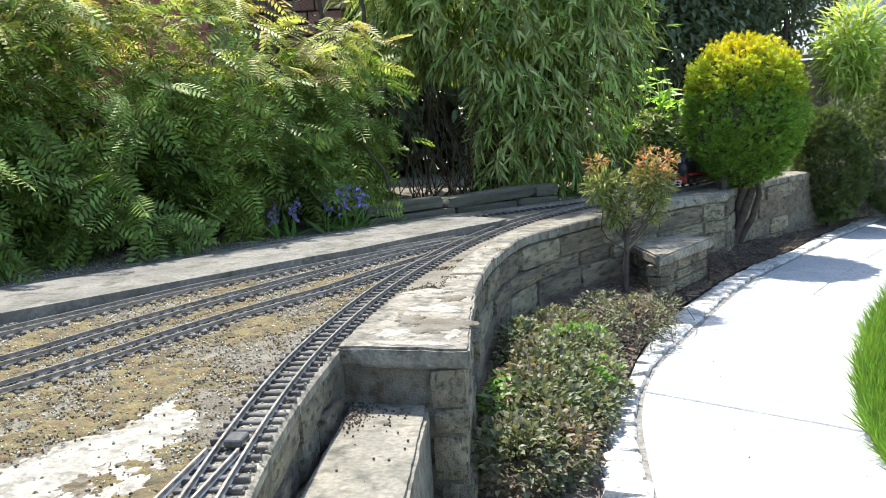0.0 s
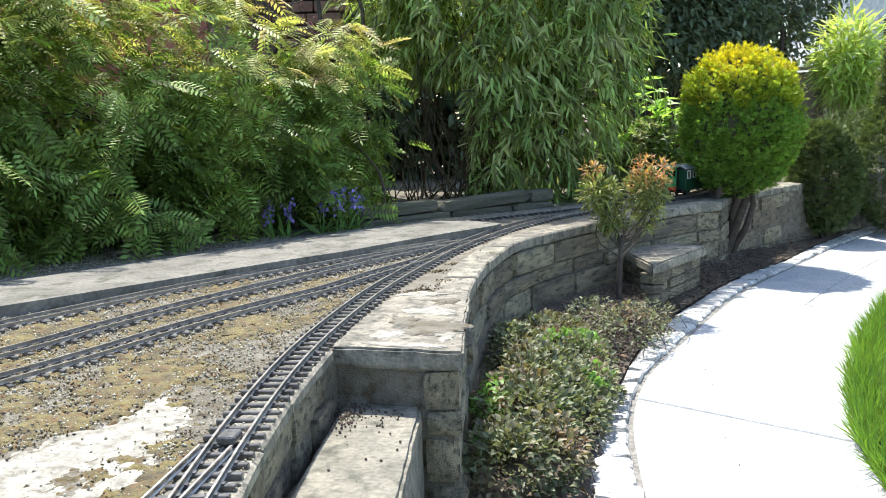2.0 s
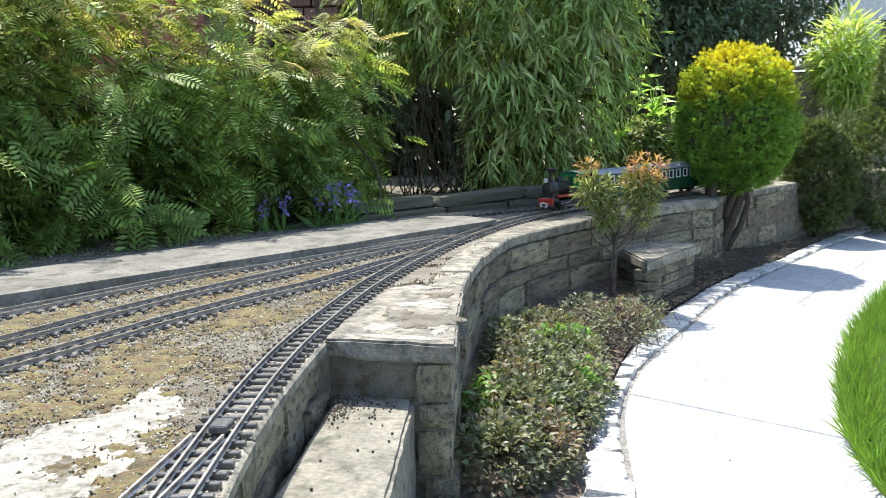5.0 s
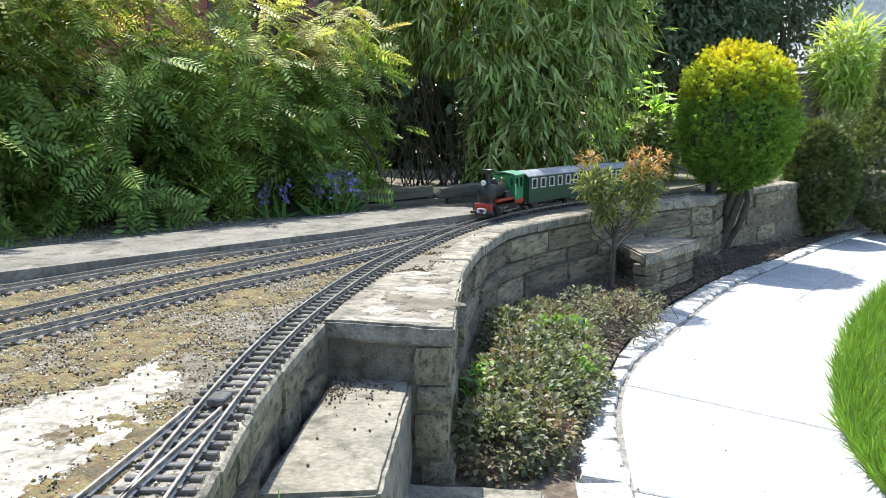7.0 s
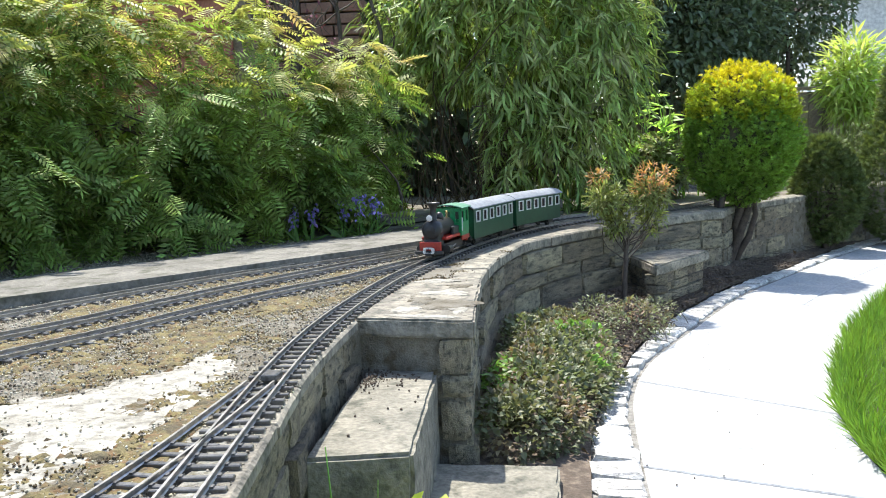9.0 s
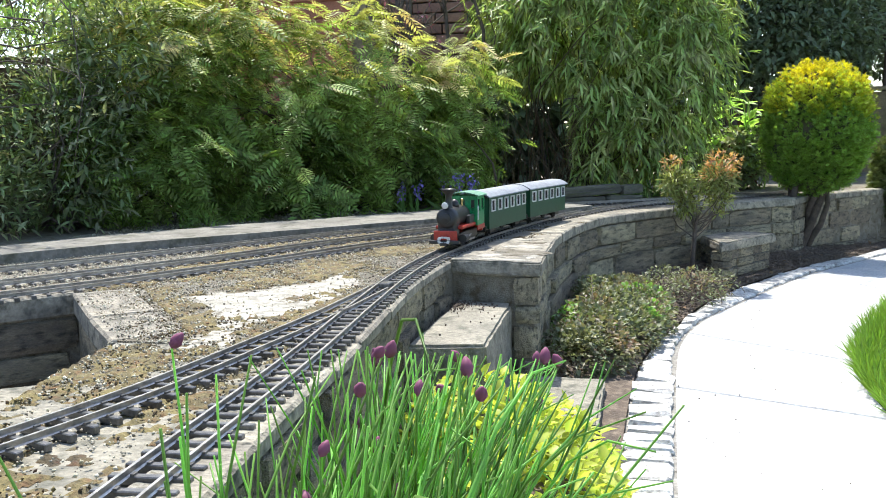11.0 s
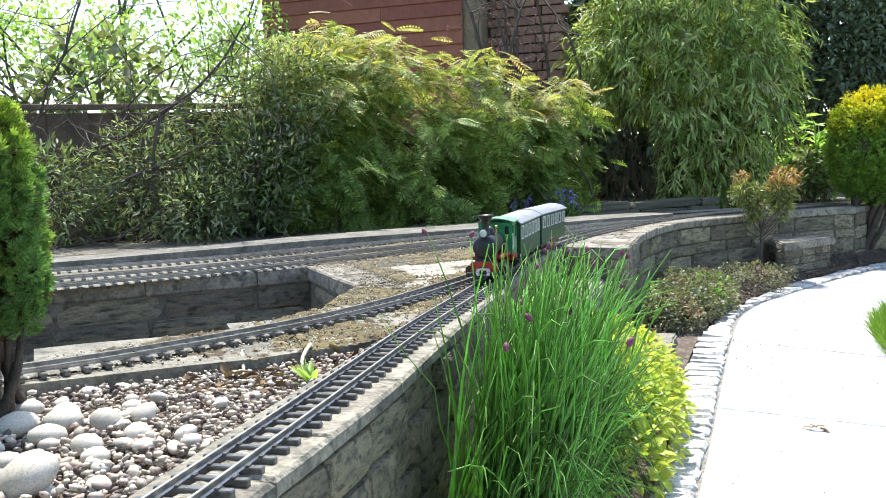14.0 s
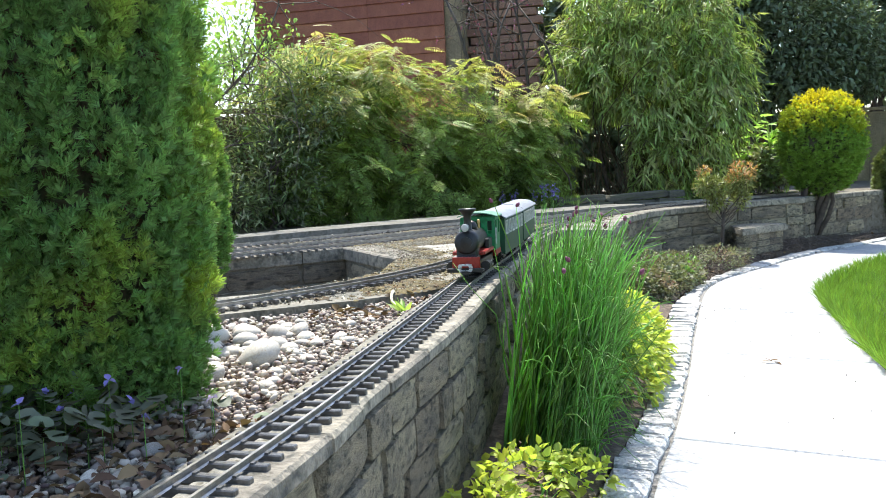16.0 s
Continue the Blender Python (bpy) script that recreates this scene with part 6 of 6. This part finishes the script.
    spots = [(-.335, -.575, .075, .055), (-.52, -.40, .06, .04), (-.47, -.37, .055, .04), (-.44, -.43, .05, .038), (-.50, -.33, .05, .035), (-.415, -.35, .045, .034), (-.37, -.44, .042, .03), (-.55, -.47, .05, .034), (-.48, -.49, .046, .032),
             (-.42, -.52, .04, .03), (-.39, -.30, .042, .03), (-.57, -.33, .05, .036), (-.33, -.47, .036, .027), (-.30, -.42, .034, .024), (-.43, -.62, .05, .03), (-.52, -.56, .046, .032), (-.36, -.69, .05, .034), (-.26, -.55, .034, .024),
             (-.28, -.36, .032, .022), (-.47, -.68, .04, .028), (-.62, -.5, .05, .035), (-.57, -.6, .045, .03), (-.25, -.72, .03, .02), (-.34, -.38, .04, .03), (-.24, -1.02, .03, .022), (-.2, -1.08, .028, .02), (-.25, -1.12, .03, .02)]
    for k in range(55):
        y = rng.uniform(-.82, -.15); x = rng.uniform(-.6, -.24)
        if in_poly(np.array([(x, y)]), poly)[0]:
            spots.append((x, y, rng.uniform(.02, .036), rng.uniform(.016, .024)))
    for x, y, a, b in spots:
        o = tagged(new("cobble", meshes[rng.integers(0, 5)]), "smooth pale rounded river cobble on the gravel bed", "cobble", group="river cobbles")
        o.location = (x, y, H - .026 + b * .42); o.scale = (a * 1.02, b * 1.2, b * .88); o.rotation_euler = (rng.normal(0, .2), rng.normal(0, .2), rng.uniform(0, 3.1))
    # litter and twigs on soil
    n = 900
    c = np.vstack([np.stack([rng.uniform(.05, 2.2, n), rng.uniform(1.9, 5.4, n)], 1), np.stack([rng.uniform(-.6, -.14, 700), rng.uniform(-1.5, -.9, 700)], 1), np.stack([rng.uniform(-.45, -.25, 130), rng.uniform(-.15, .15, 130)], 1)])
    z = np.concatenate([np.full(n, .03), np.full(700, H - .006), np.full(130, H - .018)])
    i = np.interp(c[:n, 1], [p[1] for p in SETT_IN], [p[0] for p in SETT_IN]); o2 = np.interp(c[:n, 1], [p[1] for p in OUTER_FAR], [p[0] for p in OUTER_FAR])
    ok = np.concatenate([(c[:n, 0] < i - .01) & (c[:n, 0] > o2 + .03), np.ones(830, bool)])
    u = np.clip((i - c[:n, 0]) / np.maximum(i - o2, .05), 0, 1)
    z[:n] = .018 + .055 * u ** .8 * np.clip((c[:n, 1] - 2) / 1, 0, 1) * np.clip((5.2 - c[:n, 1]) / .8, 0, 1)
    p = np.column_stack([c, z])[ok]
    o = from_mesh("leaf_litter", scatter("leaf_litter", *leaf_shape(.55), p, unit(rng.normal(size=p.shape) * (1, 1, .25)), unit(rng.normal(size=p.shape) * .5 + (0, 0, 1)), rng.uniform(.012, .032, len(p))), LITTER)
    tagged(o, "dry brown leaves scattered over soil and gravel", "leaf litter", kind="stuff")
    lines = []
    for k in range(420):
        y = rng.uniform(2.9, 5.3); a, b = np.interp(y, [q[1] for q in OUTER_FAR], [q[0] for q in OUTER_FAR]), np.interp(y, [q[1] for q in SETT_IN], [q[0] for q in SETT_IN])
        if b - a < .08:
            continue
        x = rng.uniform(a + .05, b); q = np.array((x, y, .035 + .03 * (b - x) / (b - a)))
        lines.append(limb(q, q + (rng.normal(0, .06), rng.normal(0, .06), rng.uniform(-.005, .02)), .1, 5, rng))
    o = stems("twigs", None, lines, [(.0016, .0008)] * len(lines), TWIG, sides=4)
    tagged(o, "dry twigs lying on the border soil", "twigs", kind="stuff")
    n = 7000
    y = rng.uniform(2.7, 5.6, n); a, b = [np.interp(y, [q[1] for q in e], [q[0] for q in e]) for e in (OUTER_FAR + RECESS, SETT_IN)]
    w = rng.random(n); x = a + .03 + (b - a - .03) * w
    p = np.column_stack([x, y, .012 + .06 * (1 - w) ** .8 * np.clip((y - 2) / 1, 0, 1) * np.clip((5.2 - y) / .8, 0, 1)])
    o = from_mesh("soil_crumbs", scatter("soil_crumbs", *pebble_shape(), p, unit(rng.normal(size=p.shape)), unit(rng.normal(size=p.shape)), .004 + .012 * rng.random(n) ** 2.5), SOIL)
    tagged(o, "brown crumbs and clods of border soil", "soil", kind="stuff")
    # droppings of dirt on slab and step
    c = np.vstack([np.column_stack([rng.normal(-.178, .014, 150), rng.normal(1.87, .045, 150), np.full(150, .224)]), np.column_stack([rng.normal(-.13, .035, 60), rng.uniform(1.8, 1.92, 60), np.full(60, .224)]), np.column_stack([rng.uniform(-.17, -.06, 10), rng.uniform(1.5, 1.8, 10), np.full(10, .224)]),
                   np.column_stack([rng.uniform(-.06, .06, 26), rng.uniform(2.3, 2.6, 26), np.full(26, H + .006)]), np.column_stack([rng.uniform(.0, .2, 20), rng.uniform(2.7, 3.3, 20), np.full(20, H + .006)])])
    xo = np.interp(c[:, 1], [q[1] for q in OUTER_FAR], [q[0] for q in OUTER_FAR])
    c = c[(c[:, 0] < xo - .02)]
    o = from_mesh("dirt_crumbs", scatter("dirt_crumbs", *pebble_shape(), c, unit(rng.normal(size=c.shape)), unit(rng.normal(size=c.shape)), rng.uniform(.002, .006, len(c))), SOIL)
    tagged(o, "dark crumbs of soil on the slabs", "dirt", kind="stuff")
    # two fallen straws on the gravel
    for a, b in (((-.44, .045, H + .0), (-.36, -.085, H - .008)), ((-.33, .10, H + .005), (-.255, -.06, H - .008))):
        o = stems("dry_stalk", None, [limb(a, b, .04, 7, rng)], [(.0045, .0015)], mat("pale_straw", (.62, .58, .44), (.5, .46, .34), 30, .8, .2))
        tagged(o, "single dry pale stalk lying on the gravel", "stalk")
    t = thing("seedling", "small fresh green seedling in the gravel", "plant")
    a = np.tile((-0.251, -0.053, H - .025), (16, 1)) + rng.normal(0, .006, (16, 3)) * (1, 1, 0)
    leaves("leaf", t, LIME, leaf_shape(.2), a, unit(rng.normal(size=(16, 3)) * (1, 1, .1) + (0, 0, .9)), (.03, .06), wild=.2, rng=rng)
    t = thing("tall_weed", "few long green grass blades rising beside the step", "grass")
    lines = [limb((x, y, 0), (x + dx, y + .03, h), .06, 8, rng) for x, y, dx, h in ((-.13, 1.30, -.02, .27), (-.12, 1.29, .05, .22), (-.15, 1.31, -.05, .18), (-.10, 1.28, .02, .16))]
    stems("blade", t, lines, [(.0035, .0008)] * 4, CHIVE, sides=4)
    # a few crumbs and a curled leaf on the paving
    c = np.column_stack([rng.uniform(.4, .84, 60), rng.uniform(-.3, 3.2, 60), np.full(60, .002)])
    o = from_mesh("path_crumbs", scatter("path_crumbs", *pebble_shape(), c, unit(rng.normal(size=c.shape)), unit(rng.normal(size=c.shape)), rng.uniform(.002, .0045, 60)), SOIL)
    tagged(o, "few dark crumbs on the flagstones", "dirt", kind="stuff")
    q = np.tile((.60, .90, .006), (9, 1)) + rng.normal(0, .008, (9, 3)) * (1, 1, .3)
    o = from_mesh("dry_leaf", scatter("dry_leaf", *leaf_shape(.25), q, unit(rng.normal(size=q.shape) * (1, 1, .2)), np.tile((0, 0, 1.0), (9, 1)), rng.uniform(.02, .04, 9)), LITTER)
    tagged(o, "curled dry leaf lying on the flagstones", "leaf")
    # lawn blades, long at the edge
    n = 90000
    y = rng.uniform(-1.2, 5.0, n); e = np.interp(y, [q[1] for q in LAWN], [q[0] for q in LAWN])
    d = rng.random(n) ** 1.5 * 1.6
    p = np.column_stack([e + d - .012, y, np.full(n, .010)])
    ln = rng.uniform(.03, .06, n) * np.where(d < .06, 1.45, 1)
    ax = unit(np.column_stack([rng.normal(-.28 * (d < .05), .4), rng.normal(0, .35, n), np.ones(n)]))
    bv, bf = [(0, .026, 0), (0, -.026, 0), (.55, -.02, .05), (.55, .02, .05), (1, 0, .2)], [(0, 1, 2, 3), (3, 2, 4)]
    o = from_mesh("grass", scatter("grass", bv, bf, p, ax, unit(rng.normal(size=p.shape) * (1, 1, 0) + 1e-6), ln), GRASS)
    tagged(o, "long fresh green grass at the lawn's edge", "grass", kind="stuff")


# ---- buildings and fences ----
def build_background():
    t = thing("shed", "large shed clad in red-stained overlapping boards", "shed", (-2.35, 5.5, 0))
    bm = block(2.0, .02, .118, .004)
    for v in bm.verts:
        v.co.y += .012 * (v.co.z > 0)
    me = bpy.data.meshes.new("board"); bm.to_mesh(me); bm.free(); me.materials.append(BOARD)
    for k in range(20):
        for x, w in ((-.45, .55), (.45, .35)):
            o = from_mesh("board", me, None, t)
            o.location = (x - .1, 0, .2 + .115 * k); o.scale = (w, 1, 1)
    bm = block(1.9, .9, 2.4, .01); part("body", turned(bm, pose(-.1, .48, 1.2)), FENCE, t)
    bm = prism([(-1.2, -.15), (.95, -.15), (.95, 1.1), (-1.2, 1.1)], 2.5, 2.56); part("roof", bm, FENCE, t)
    t = thing("brick_wall", "wall of warm brown brick beside the shed", "wall", (-1.2, 5.75, 0), kind="structure")
    bm = block(.62, .10, 2.4, .004); part("core", turned(bm, pose(0, .06, 1.2)), MORTAR, t)
    bm = block(.205, .10, .062, .004); me = bpy.data.meshes.new("brick"); bm.to_mesh(me); bm.free()
    me.materials.append(mat("brown_brick", (.30, .17, .12), (.24, .13, .095), 12, .85, .5, 8, spread=.2))
    for k in range(30):
        for j in range(3):
            o = from_mesh("brick", me, None, t); o.location = (-.22 + .215 * j + .05 * (k % 2), 0, .2 + .073 * k)
    for nm, x0, y0, x1, y1, top, lb in (("fence", -3.9, 1.75, -2.0, 3.15, 1.05, "weathered dark board fence behind the shrubs"), ("fence", .9, 7.85, 4.6, 7.55, 1.07, "weathered brown board fence at the end of the garden")):
        wood = DARKFENCE if x0 < 0 else FENCE
        t = thing(nm, lb, "fence", (x0, y0, 0))
        t.rotation_euler.z = math.atan2(y1 - y0, x1 - x0)
        L = math.hypot(x1 - x0, y1 - y0)
        bm = block(.11, .014, top - .05, .002); me = bpy.data.meshes.new("plank"); bm.to_mesh(me); bm.free(); me.materials.append(wood)
        k, x = 0, 0
        while x < L:
            o = from_mesh("plank", me, None, t); o.location = (x, .012 * (k % 2), (top - .05) / 2); x += .105; k += 1
        for x in np.arange(0, L, .9):
            bm = block(.07, .07, top + .04, .004); part("post", turned(bm, pose(x, -.03, (top + .04) / 2)), wood, t)
        bm = block(L, .05, .03, .004); part("rail", turned(bm, pose(L / 2, -.01, top - .02)), wood, t)
    t = thing("house", "pale rendered house far behind the garden", "house", (6.1, 13.5, 0))
    bm = block(3.2, 2.5, 2.6, .02); part("wall", turned(bm, pose(0, 0, 1.3)), mat("render_white", (.82, .82, .8), (.76, .76, .74), 4, .8, .2), t)
    bm = prism([(-1.8, -1.5), (1.8, -1.5), (1.8, 1.5), (-1.8, 1.5)], 2.6, 2.7)
    for v in bm.verts:
        if v.co.z > 2.65:
            v.co.z += 1.0 * (1 - abs(v.co.y) / 1.6)
    part("roof", bm, mat("roof_grey", (.5, .48, .47), (.42, .4, .4), 6, .8, .3), t)
    bm = block(.6, .05, .7, .01); w = part("window", turned(bm, pose(-.9, -1.26, 1.5)), WHITE, t)
    bm = block(.5, .02, .6, 0); part("pane", turned(bm, pose(-.9, -1.295, 1.5)), PANE, w)


build_ground()
build_bed()
build_walls()
build_path()
build_tracks()
LOCO = build_loco()
COACH_A = build_coach()
COACH_B = copy_thing(COACH_A, Matrix())
ALL_AXLES = AXLES + [(o, x, r) for (_, x, r), o in zip(AXLES[2:], [c for c in COACH_B.children if c.name.startswith("wheelset")])]
build_background()
build_plants()
build_small_plants()
build_loose()
motions()
